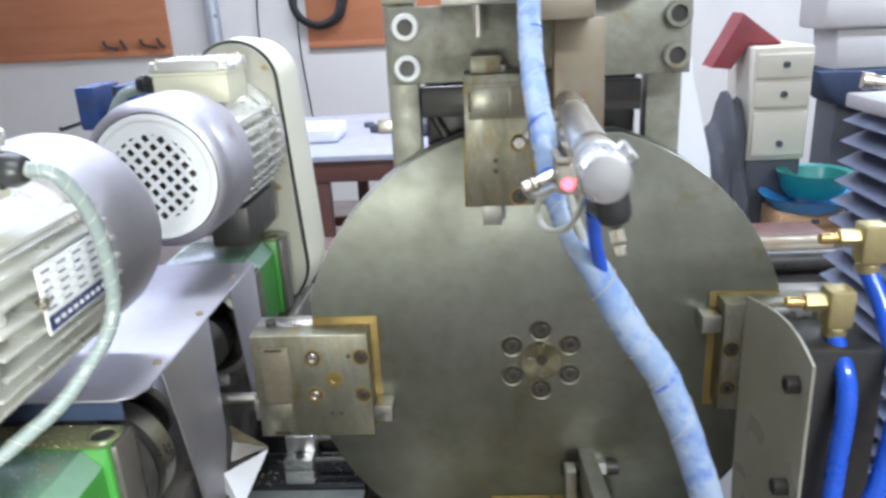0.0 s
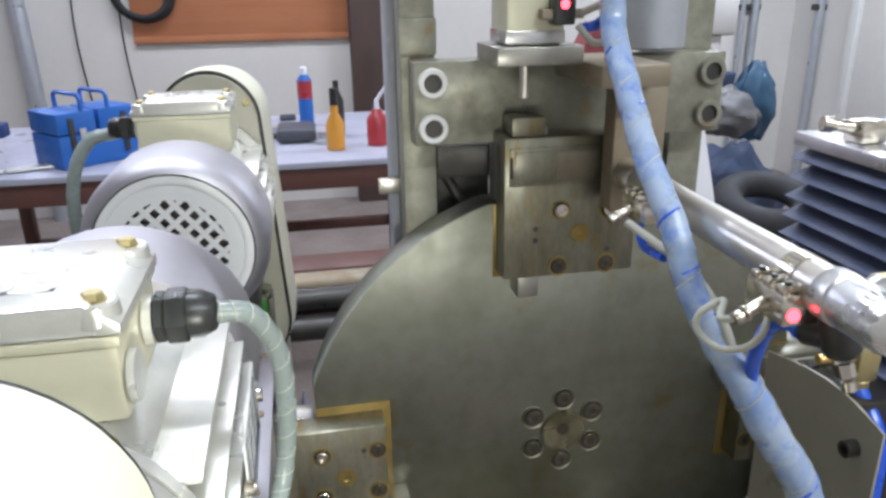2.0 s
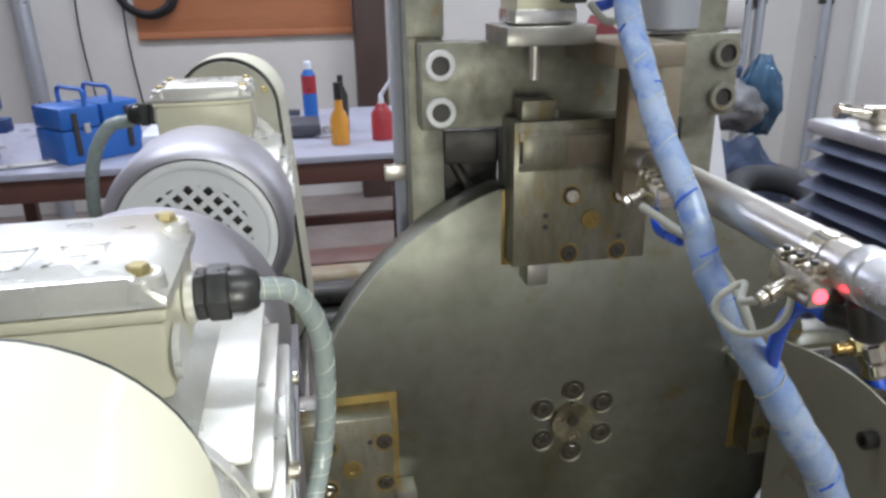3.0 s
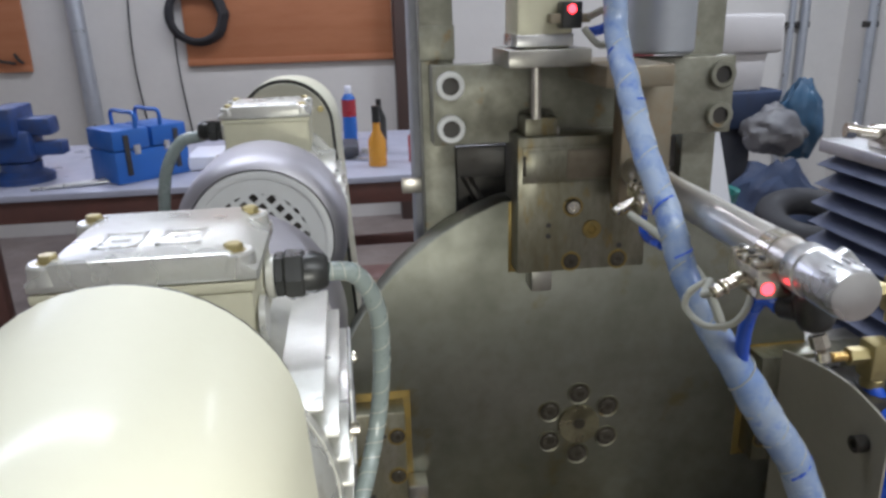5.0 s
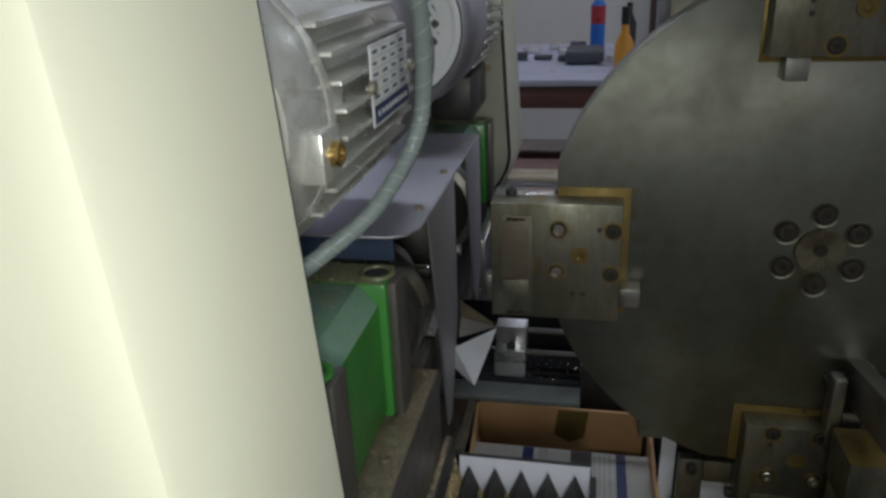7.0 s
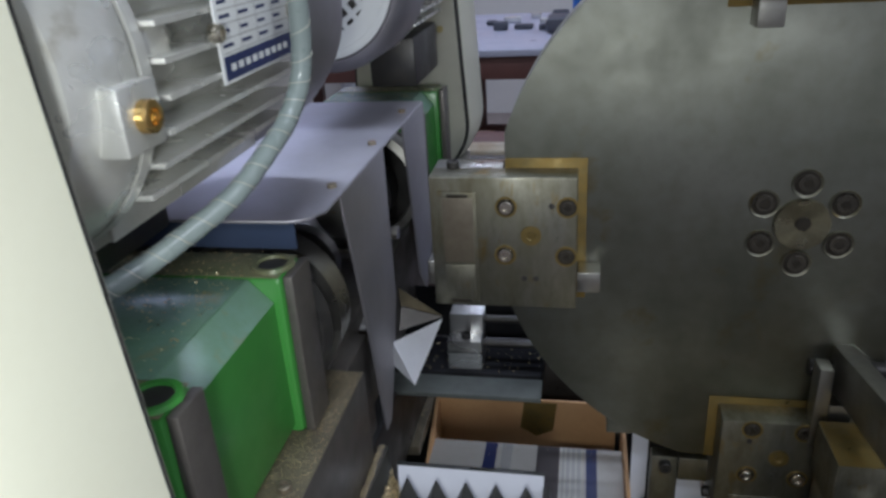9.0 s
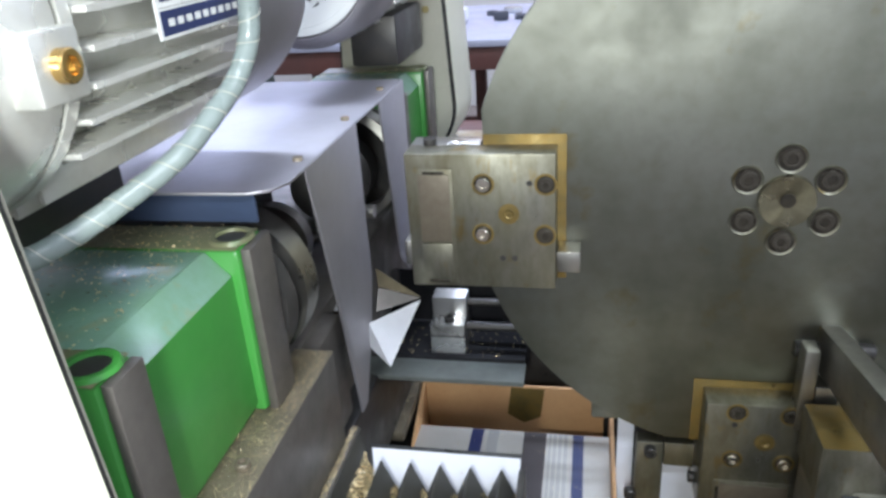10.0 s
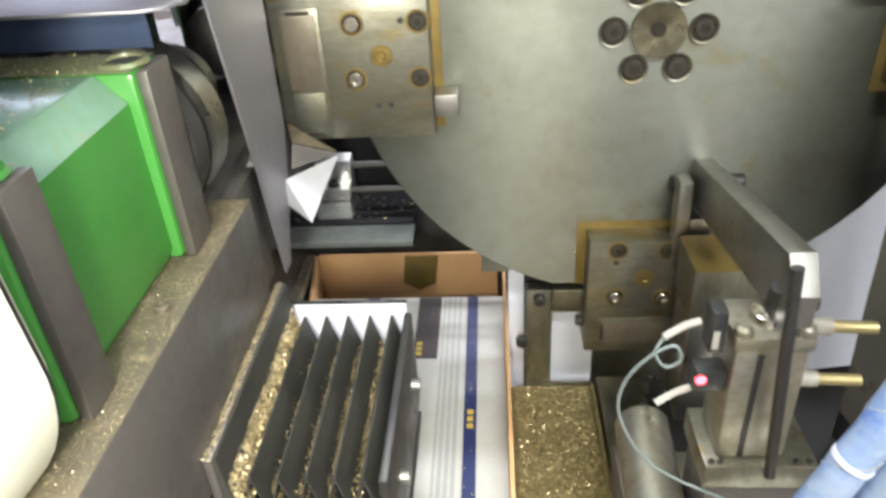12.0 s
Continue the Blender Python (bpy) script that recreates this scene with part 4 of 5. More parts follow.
def head(ya, yb, nose):
    """Green spindle housing between ya and yb; nose: +1 or -1, the way that its spindle points along y."""
    o = thing("spindle_head", (-0.41, (ya + yb) / 2, 0.945), "green enamelled cast-iron spindle head with machined flanges", "spindle head", "milling heads")
    SLIDE.append(o)
    f = 0.034
    prof = [(-0.475, 0.9475), (-0.356, 0.9475), (-0.352, 0.955), (-0.3525, 1.042), (-0.366, 1.0565), (-0.475, 1.0565)]
    part("housing", prism(prof, "y", ya + f, yb - f, 0.0), GREEN, o)
    top = part("top_face", box(-0.47, -0.3675, ya + f + 0.001, yb - f - 0.001, 1.0567, 1.0575, 0.0003), GREENTOP, o, "dusty green top with coolant, chips and painted sheen")
    # bevel repeats the dusty colour, paled for the light it catches
    part("dusty_lit_bevel", prism([(-0.3524, 1.0424), (-0.3665, 1.0576), (-0.3670, 1.0570), (-0.3530, 1.0418)], "y", ya + f + 0.001, yb - f - 0.001), GREENTOP, o)
    for a, b in ((ya + 0.006, ya + f), (yb - f, yb)):
        fl = part("flange", box(-0.475, -0.3465, a, b, 0.9475, 1.058, 0.004), GREEN, o)
        part("machined_face", box(-0.3463, -0.3405, a + 0.003, b - 0.002, 0.948, 1.0575, 0.0006), GREYFACE, fl)
        part("flange_top", box(-0.472, -0.3480, a + 0.0008, b - 0.0008, 1.0577, 1.0584, 0.0003), BROWNTOP, fl)
        part("rim", lathe((-0.3575, (a + b) / 2, 1.0584), (0, 0, 1), [(0, 0.0135), (0.0022, 0.0125), (0.0022, 0.0095), (0, 0.009)], 24, closed=True), GREEN if a < ya + 0.01 else BROWNTOP, fl)
        part("bolt_hole", rod((-0.3575, (a + b) / 2, 1.0575), (-0.3575, (a + b) / 2, 1.0590), 0.009, seg=20), DARKSTEEL, fl)
    e = yb if nose > 0 else ya
    n = part("spindle_nose", lathe((-0.392, e, 1.002), (0, nose, 0), [(0.0005, 0.053), (0.012, 0.056), (0.014, 0.05), (0.022, 0.05)], 48), DARKSTEEL, o)
    part("bearing_ring", lathe((-0.392, e, 1.002), (0, nose, 0), [(0.0225, 0.058), (0.044, 0.058), (0.046, 0.05), (0.0225, 0.05)], 48, closed=True), STEEL, n)
    part("chuck", lathe((-0.392, e, 1.002), (0, nose, 0), [(0.0465, 0.035), (0.07, 0.035), (0.08, 0.022), (0.10, 0.02)], 32), DARKSTEEL, n)
    part("cutter", lathe((-0.392, e, 1.002), (0, nose, 0), [(0.1005, 0.03), (0.112, 0.03), (0.114, 0.024)], 24), STEEL, n)
    tagged(part("chip_litter", flakes(520, lambda r: (r.uniform(-0.47, -0.37), ya + (yb - ya) * r.random() ** 0.5, 1.0585), 0.001, 13), CHIP, o), kind="stuff")
    return o


head(-0.376, -0.204, 1)
head(0.125, 0.295, -1)


def belt_cover(yf, yb, cx, grow, flare=0.0):
    """Cream cover over the belt; yf: its flat face, yb: its open back at the motor, grow: what its radii exceed the smaller one's by, flare: how much it widens towards its face."""
    o = thing("belt_cover", (-0.397, (yf + yb) / 2, 0.92), "smooth cream-painted belt cover with a dark seam", "belt cover", "belt covers")
    SLIDE.append(o)
    s = 1 if yf > yb else -1
    bm = bmesh.new()
    rings = []
    for k, (dy, inset) in enumerate(((0, 0.0), (abs(yf - yb) * 0.4, 0.003), (abs(yf - yb) - 0.006, 0.0135), (abs(yf - yb) - 0.002, 0.0155), (abs(yf - yb), 0.020), (abs(yf - yb) + 0.0008, 0.035))):
        wide = flare * dy / abs(yf - yb)
        pts = obround(cx + 0.9 * wide, 1.0, 0.075 + grow - inset + wide, 1.267, 0.0605 + grow - inset + wide, 24)
        rings.append([bm.verts.new((x, yb + s * dy, z)) for x, z in pts])
    for a, b in zip(rings, rings[1:]):
        n = len(a)
        for i in range(n):
            bm.faces.new((a[i], a[(i + 1) % n], b[(i + 1) % n], b[i]))
    bm.faces.new(rings[-1])
    bm.faces.new(rings[0][::-1])
    bmesh.ops.recalc_face_normals(bm, faces=bm.faces)
    part("shell", bm, CREAM, o)
    part("seam", prism(obround(cx, 1.0, 0.0742 + grow, 1.267, 0.0597 + grow, 24), "y", yb - s * 0.0030, yb - s * 0.0003, 0), BLACKP, o, "dark rubber seam")
    part("back_plate", prism(obround(cx, 1.0, 0.0700 + grow, 1.267, 0.0555 + grow, 24), "y", yb - s * 0.0085, yb - s * 0.0031, 0), COVERBACK, o, "dull beige back plate")
    for z in (1.12, 1.29):
        part("plate_screw", hexcap((cx + 0.045, yb - s * 0.0085, z), (0, -s, 0), 0.0042, 0.003), OLDBRASS, o)
    return o


belt_cover(-0.505, -0.398, -0.401, -0.001)
belt_cover(0.43, 0.335, -0.397, 0.001, 0.011)


def motor():
    """Three-phase motor along y: drive end at y = 0, fan end at y = 0.28, axis at x = z = 0; built near the origin."""
    o = thing("electric_motor", (0, 0, 0), "silver cast-aluminium electric motor with cream terminal box", "motor", "belt-drive motors")
    part("end_shield", lathe((0, 0, 0), (0, 1, 0), [(0, 0.05), (0.004, 0.070), (0.022, 0.078), (0.034, 0.078), (0.036, 0.068)], 48), ALU, o)
    part("shield_ring", lathe((0, 0.0365, 0), (0, 1, 0), [(0, 0.0785), (0.005, 0.0795), (0.005, 0.070), (0, 0.070)], 48, closed=True), ALU, o)
    part("stator_frame", lathe((0, 0.03, 0), (0, 1, 0), [(0, 0.068), (0.16, 0.068)], 48), ALU, o)
    for side in (1, -1):
        for i in range(-4, 4):
            z = 0.0135 * i + 0.002
            x0 = math.sqrt(0.067 ** 2 - z * z)
            x1 = math.sqrt(0.0845 ** 2 - z * z)
            lo, hi = sorted((side * x0, side * x1))
            part("fin", prism([(lo, z - 0.0014), (hi, z - 0.0012), (hi, z + 0.0012), (lo, z + 0.0016)], "y", 0.043, 0.189, 0.0004), ALU, o)
    for i in range(-3, 4):
        x = 0.0145 * i
        part("fin", box(x - 0.0013, x + 0.0013, 0.043, 0.189, -math.sqrt(0.0838 ** 2 - x * x), -math.sqrt(0.067 ** 2 - x * x), 0.0004), ALU, o)
    part("rib_boss", box(0.062, 0.0775, 0.044, 0.062, 0.000, 0.014, 0.002), ALU, o)
    hood = part("fan_hood", lathe((0, 0, 0), (0, 1, 0), [(0.188, 0.081), (0.192, 0.0835), (0.258, 0.0835), (0.270, 0.081), (0.278, 0.0745), (0.280, 0.071), (0.277, 0.0695), (0.262, 0.0695)], 56), SHEET, o, "bright sheet-metal fan hood")
    gr = part("grille_ring", lathe((0, 0, 0), (0, 1, 0), [(0.2772, 0.069), (0.2795, 0.0685), (0.2805, 0.065), (0.2795, 0.0615), (0.2772, 0.061)], 56, closed=True), FANWHITE, hood)
    bm = lathe((0, 0.2755, 0), (0, 1, 0), [(0, 0.0688), (0.003, 0.0688), (0.003, 0.047), (0, 0.047)], 56, closed=True)
    rc, pitch, w = 0.0475, 0.0118, 0.0024
    for k in range(-5, 5):
        c0 = (k + 0.5) * pitch
        h = math.sqrt(max(rc * rc - c0 * c0, 0))
        if h > 0.004:
            for rot in (38, 128):
                box(c0 - w, c0 + w, 0.2758, 0.2782 - (0.0002 if rot > 90 else 0), -h, h, 0, bm, m=Matrix.Rotation(radians(rot), 4, "Y"))
    part("grille", bm, FANWHITE, hood, "white perforated grille", smooth=False)
    # dark disc paints the shade inside the hood, behind the grille
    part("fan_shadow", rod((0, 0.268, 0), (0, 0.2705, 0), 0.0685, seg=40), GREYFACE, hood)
    tb = part("terminal_box", box(-0.048, 0.0455, 0.0645, 0.142, 0.060, 0.099, 0.003), CREAMBOX, o, "cream terminal box")
    part("box_neck", box(-0.042, 0.036, 0.060, 0.134, 0.050, 0.0595, 0.002), ALU, tb)
    part("box_rim", box(-0.0495, 0.047, 0.063, 0.1435, 0.094, 0.0988, 0.0012), CREAMBOX, tb)
    lid = part("lid", prism([(-0.050, 0.0992), (0.0485, 0.0992), (0.0485, 0.104), (0.036, 0.113), (-0.038, 0.113), (-0.050, 0.104)], "y", 0.0625, 0.145, 0.0022), ALU, tb, "silver lid with raised marks")
    for x in (-0.041, 0.038):
        for y in (0.0715, 0.136):
            part("screw_post", lathe((x, y, 0.103), (0, 0, 1), [(0, 0.0098), (0.0075, 0.0092), (0.0085, 0.0080), (0.0085, 0.0056), (0.0070, 0.0052)], 24), ALU, lid)
            part("lid_screw", lathe((x, y, 0.1105), (0, 0, 1), [(0, 0.0058), (0.001, 0.0058), (0.0012, 0.0044), (0.0038, 0.0044), (0.0044, 0.0036)], 6), OLDBRASS, lid)
    for i in range(2):
        x = -0.026 + 0.028 * i
        for x0, x1, y0, y1 in ((0, 0.020, 0.080, 0.0825), (0, 0.020, 0.1025, 0.105), (0, 0.0025, 0.080, 0.105), (0.0175, 0.020, 0.080, 0.105), (0.006, 0.014, 0.0905, 0.0945)):
            part("raised_mark", box(x + x0, x + x1, y0, y1, 0.1130, 0.1134, 0.0002), ALU, lid)
    gl = part("cable_gland", rod((0.0465, 0.112, 0.083), (0.0505, 0.112, 0.083), 0.0115, seg=20), ALU, tb)
    part("gland_nut", rod((0.0506, 0.112, 0.084), (0.0555, 0.112, 0.084), 0.0118, seg=6, bevel=0.0008), BLACKP, gl)
    part("gland_nut", rod((0.0556, 0.112, 0.084), (0.0655, 0.112, 0.084), 0.0128, seg=6, bevel=0.001), BLACKP, gl, "black hexagonal gland nut")
    part("gland_cap", lathe((0.0656, 0.112, 0.084), (1, 0, 0), [(0, 0.0112), (0.005, 0.0112), (0.011, 0.0085), (0.012, 0.007)], 20), BLACKP, gl)
    part("blank_plug", rod((0.0465, 0.074, 0.076), (0.0495, 0.074, 0.076), 0.011, seg=20), ALU, tb)
    pl = part("name_plate", box(0.0845, 0.0855, 0.085, 0.165, -0.016, 0.028, 0.0003), FANWHITE, o, "engraved maker's plate with a dark band")
    part("dark_band", box(0.0856, 0.0858, 0.087, 0.163, -0.0145, -0.0045, 0), INKB, pl)
    for z in (0.0265, 0.0205, 0.0145, 0.0085, 0.0025, -0.0035):
        part("rule", box(0.0856, 0.0857, 0.087, 0.163, z, z + 0.0004, 0), INKG, pl)
    for y in (0.106, 0.125, 0.144):
        part("rule", box(0.0856, 0.0857, y, y + 0.0004, -0.0035, 0.0265, 0), INKG, pl)
    for i in range(9):
        part("lettering_bar", box(0.0859, 0.0860, 0.092 + 0.0075 * i, 0.097 + 0.0075 * i, -0.011, -0.008, 0), FANWHITE, pl)
    for j in range(5):
        for i in range(4):
            part("lettering_bar", box(0.0856, 0.0857, 0.0885 + 0.019 * i, 0.0985 + 0.019 * i - 0.002 * (j % 2), -0.001 + 0.006 * j, 0.0005 + 0.006 * j, 0), INKB, pl)
    for y in (0.084, 0.167):
        part("plate_screw", hexcap((0.0855, y, 0.006), (1, 0, 0), 0.004, 0.003), NICKEL, pl)
    lug = part("earth_lug", box(0.060, 0.0815, 0.014, 0.040, -0.027, -0.002, 0.0015), ALU, o)
    part("earth_screw", hexcap((0.0815, 0.027, -0.0145), (1, 0, 0), 0.0062, 0.0045), BRASS, lug, "brass earth screw")
    part("mounting_foot", box(-0.06, -0.01, 0.05, 0.17, -0.117, -0.066, 0.003), DARKSTEEL, o)
    return o


m1 = motor()
near_pose = pose(-0.412, -0.385, 1.198)
far_pose = pose(-0.409, 0.335, 1.200, 0, 0, 180)
m2 = copy_thing(m1, far_pose)
m1.matrix_basis = near_pose
SLIDE += [m1, m2]

# cables of the motors
near_run = [(-0.335, -0.273, 1.282), (-0.320, -0.269, 1.277), (-0.310, -0.259, 1.252), (-0.309, -0.250, 1.215), (-0.3125, -0.247, 1.180), (-0.318, -0.256, 1.159), (-0.325, -0.274, 1.1447), (-0.335, -0.2955, 1.1303), (-0.352, -0.318, 1.1178), (-0.370, -0.339, 1.1074), (-0.390, -0.36, 1.100)]
k = thing("motor_cable", near_run[0], "motor cable in pale grey spiral wrap", "cable", "motor cables")
SLIDE.append(k)
part("sleeve", tube(near_run, 0.0049, 16, 12, wrap=0.08, pitch=5), WRAPG, k)
part("wrap_seam", spiral(near_run, 0.0051, 0.00035, 24, per=12), GREYCABLE, k)
far_run = [(-0.483, 0.229, 1.278), (-0.51, 0.225, 1.27), (-0.53, 0.22, 1.23), (-0.535, 0.22, 1.16), (-0.52, 0.22, 1.06), (-0.5, 0.2, 0.97)]
k = thing("motor_cable", far_run[0], "motor cable in pale grey spiral wrap", "cable", "motor cables")
SLIDE.append(k)
part("sleeve", tube(far_run, 0.0066, 14, 12, wrap=0.09, pitch=4), WRAPG, k)

# bent sheet guard over the cutters
gd = thing("sheet_guard", (-0.41, -0.05, 0.86), "bent bright-steel sheet guard over the cutters", "guard")
SLIDE.append(gd)
corner = [(-0.490, -0.205), (-0.352, -0.205), (-0.340, -0.199), (-0.333, -0.186), (-0.333, 0.112), (-0.490, 0.112)]
part("top_plate", prism(corner, "z", 1.0785, 1.0805, 0.0004), SHEET, gd, "mirror-like top plate")
part("front_leg", prism([(-0.158, 1.0795), (-0.045, 1.0795), (-0.047, 0.95), (-0.064, 0.905), (-0.096, 0.852), (-0.110, 0.852), (-0.128, 0.95)], "x", -0.3345, -0.3325, 0.0004), SHEET, gd)
part("front_flap", box(-0.489, -0.350, -0.200, -0.1975, 1.0595, 1.0783, 0.0005), NAVY, gd, "dark blue cloth flap")
# added dark sheet that closes off the bright view beneath the plate
part("gap_backing", box(-0.4895, -0.487, -0.2, 0.11, 0.95, 1.078, 0.0004), DARKROOM, gd)
part("rear_leg", prism([(0.024, 1.0795), (0.112, 1.0795), (0.112, 0.93), (0.075, 0.893), (0.05, 0.92)], "x", -0.3345, -0.3325, 0.0004), SHEET, gd)
part("bend", rod((-0.334, -0.186, 1.0792), (-0.334, 0.112, 1.0792), 0.0013, seg=10), SHEET, gd)
for y in (-0.143, -0.040, 0.066):
    part("rivet", rod((-0.343, y, 1.0805), (-0.343, y, 1.083), 0.0035, seg=12), RUST, gd)
part("stay", rod((-0.345, -0.02, 0.995), (-0.333, -0.02, 0.995), 0.006, seg=14), CHROME, gd)


def folded(name, pts, material, label=""):
    """A flat facet of thin bent sheet."""
    bm = bmesh.new()
    bm.faces.new([bm.verts.new(p) for p in pts])
    bmesh.ops.solidify(bm, geom=bm.faces, thickness=0.0012)
    part(name, bm, material, gd, label, smooth=False)


# bent sheet facets; brightness from their tilt sits in the colours
folded("chute_lip", [(-0.3328, -0.070, 0.9137), (-0.2965, -0.0300, 0.9158), (-0.3100, -0.0946, 0.8876), (-0.3325, -0.075, 0.8935)], LIPSHEET, "bright folded chute lip")
folded("deflector_side", [(-0.3320, -0.050, 0.9134), (-0.3324, -0.035, 0.9292), (-0.2962, -0.0292, 0.9172)], GREYFACE)
folded("deflector_top", [(-0.3326, -0.0345, 0.9297), (-0.3350, -0.030, 0.9459), (-0.2962, -0.0288, 0.9178)], DULLGOLD)
folded("drip_tray", [(-0.410, -0.030, 0.943), (-0.350, -0.030, 0.938), (-0.350, -0.080, 0.930), (-0.405, -0.082, 0.934)], LIPSHEET)
folded("tray_skirt", [(-0.405, -0.0830, 0.9335), (-0.350, -0.0810, 0.9295), (-0.352, -0.084, 0.902), (-0.405, -0.086, 0.915)], DULLGOLD)

# bellows of the slide: hinged leaves that fold as the slide comes in
bel = thing("way_bellows", (-0.2, -0.23, 0.80), "folded black bellows strewn with brass chips", "bellows")
part("end_plate", box(-0.2005, -0.195, -0.31, -0.152, 0.755, 0.842, 0.001), DARKSTEEL, bel)
part("back_sheet", prism([(-0.152, 0.760), (-0.140, 0.842), (-0.1385, 0.842), (-0.1505, 0.760)], "x", -0.318, -0.2005), PAPER, bel, "white plastic end sheet")
part("sheet_edge", box(-0.319, -0.1995, -0.1408, -0.1376, 0.8422, 0.8436, 0.0003), BLACKP, bel)
for y in (-0.185, -0.27):
    part("screw", hexcap((-0.195, y, 0.80), (1, 0, 0), 0.005, 0.006), STEEL, bel)
part("under_tray", box(-0.36, -0.195, -0.32, -0.152, 0.735, 0.742, 0.001), DARKSTEEL, bel)
LEAF, NP, XR, XL = 0.0315, 5, -0.2015, -0.3185
leaf = bpy.data.meshes.new("leaf")
bm = box(0, LEAF, -0.308, -0.155, -0.0006, 0.0006, 0)
bmesh.ops.translate(bm, verts=bm.verts, vec=(0, 0.23, 0))
bm.to_mesh(leaf)
bm.free()
leaf.materials.append(BELLOWS)
LEAVES = []
for i in range(2 * NP):
    lf = new("leaf", leaf)
    lf.parent = bel
    LEAVES.append((lf, i))
    if i % 2 == 0:
        side, y0, y1 = -1, -0.075, 0.072
    else:
        side, y0, y1 = 1, -0.072, 0.07
    n = {0: 0, 1: 1500, 3: 1300, 5: 1200, 7: 1100, 9: 1000}.get(i, 20)
    if n:
        far = 0.32
        bm = flakes(n, lambda r: (LEAF * (1 - far * r.random() ** 1.3) - 0.001, r.uniform(y0, y1), 0.001), 0.0009, 30 + i, 0.004)
        me = bpy.data.meshes.new("chip_litter")
        bm.to_mesh(me)
        bm.free()
        me.materials.append(CHIP)
        ch = new("chip_litter", me)
        ch.parent = lf
        tagged(ch, kind="stuff")

# ---- gantry over the disc ----
ga = thing("gantry", (0, 0.03, 0.74), "bolted zinc-grey steel gantry above the disc", "gantry")
part("post", box(-0.146, -0.116, 0.036, 0.062, 0.75, 1.75, 0.0015), ZINC, ga)
part("post", box(0.107, 0.141, 0.036, 0.062, 0.75, 1.75, 0.0015), ZINC, ga)
part("crossbeam", box(-0.139, 0.141, 0.010, 0.0355, 1.292, 1.362, 0.0015), ZINC, ga, "stained flat steel crossbeam")
part("rear_bar", box(-0.115, 0.103, 0.04, 0.06, 1.255, 1.285, 0.0015), DARKSTEEL, ga)
part("post_pad", box(-0.147, -0.115, 0.033, 0.0355, 1.365, 1.395, 0.001), ZINC, ga)
# left sleeves coloured white for the light they catch; right ones stay zinc
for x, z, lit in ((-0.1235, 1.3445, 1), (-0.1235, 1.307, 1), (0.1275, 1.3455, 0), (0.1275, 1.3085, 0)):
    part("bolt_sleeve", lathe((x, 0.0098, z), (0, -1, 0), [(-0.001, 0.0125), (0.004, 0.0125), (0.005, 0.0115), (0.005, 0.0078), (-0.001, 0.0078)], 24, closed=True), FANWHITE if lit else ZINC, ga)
    part("sleeve_bore", rod((x, 0.010, z), (x, 0.0075, z), 0.008, seg=20), DARKSTEEL, ga)
col = thing("grey_column", (-0.142, 0.094, 0.8), "light grey painted steel column", "column")
part("tube", box(-0.152, -0.132, 0.078, 0.11, 0.80, 1.9, 0.003), COLGREY, col)
part("bracket", box(-0.146, -0.134, 0.0625, 0.0775, 0.82, 0.86, 0.001), PIPEM, col)
part("clip", box(-0.165, -0.140, 0.072, 0.0775, 1.235, 1.25, 0.001), CHROME, col)
mech = thing("latch_mechanism", (-0.06, 0.07, 1.2), "dark latch bracket with steel blocks behind the clamp", "bracket")
part("bracket", box(-0.112, -0.06, 0.064, 0.09, 1.20, 1.29, 0.003), DARKSTEEL, mech)
part("block", box(-0.098, -0.078, 0.045, 0.063, 1.262, 1.284, 0.001), STEEL, mech)
part("link_rod", rod((-0.11, 0.06, 1.265), (-0.075, 0.055, 1.20), 0.005), DARKSTEEL, mech)
part("plate", box(0.05, 0.102, 0.062, 0.072, 1.15, 1.30, 0.002), DARKSTEEL, mech)
part("round_bar", rod((-0.04, 0.05, 1.297), (0.03, 0.05, 1.297), 0.012), DARKSTEEL, mech)
wp = thing("work_piece", (-0.05, -0.01, 1.302), "small steel block standing on the upper clamp", "work piece")
part("block", box(-0.064, -0.036, -0.024, 0.004, 1.3025, 1.318, 0.001), CLAMPM, wp)

# press cylinder above the upper clamp
pc = thing("press_cylinder", (-0.05, -0.03, 1.363), "cream aluminium air cylinder on a steel plate", "air cylinder")
part("mounting_plate", box(-0.086, -0.018, -0.056, 0.0095, 1.3625, 1.3765, 0.0012), STEEL, pc)
part("body", box(-0.078, -0.032, -0.050, -0.004, 1.3767, 1.50, 0.004), CREAMBOX, pc)
part("front_lip", box(-0.0785, -0.0315, -0.0505, -0.0035, 1.378, 1.388, 0.001), ALURAW, pc)
sn = part("sensor", box(-0.046, -0.030, -0.066, -0.0508, 1.392, 1.412, 0.0015), BLACKP, pc)
part("sensor_arm", box(-0.054, -0.022, -0.062, -0.0508, 1.396, 1.403, 0.001), RUST, sn)
part("indicator", lathe((-0.0385, -0.0662, 1.4065), (0, -1, 0), [(0, 0.0035), (0.001, 0.003), (0.0015, 0.001)], 12), REDLED, sn, "red indicator light")
part("cable_loop", tube([(-0.024, -0.06, 1.40), (-0.012, -0.075, 1.405), (-0.008, -0.08, 1.385), (-0.02, -0.078, 1.38), (-0.03, -0.07, 1.392)], 0.0028, 8), GREYCABLE, sn)
part("blue_stub", tube([(-0.02, -0.05, 1.388), (-0.008, -0.055, 1.392), (-0.004, -0.07, 1.405), (-0.006, -0.08, 1.43)], 0.004, 8), BLUEH, pc)
PRESS = part("piston_rod", rod((-0.0555, -0.026, 1.335), (-0.0555, -0.026, 1.43), 0.0042, seg=16), CHROME, pc)
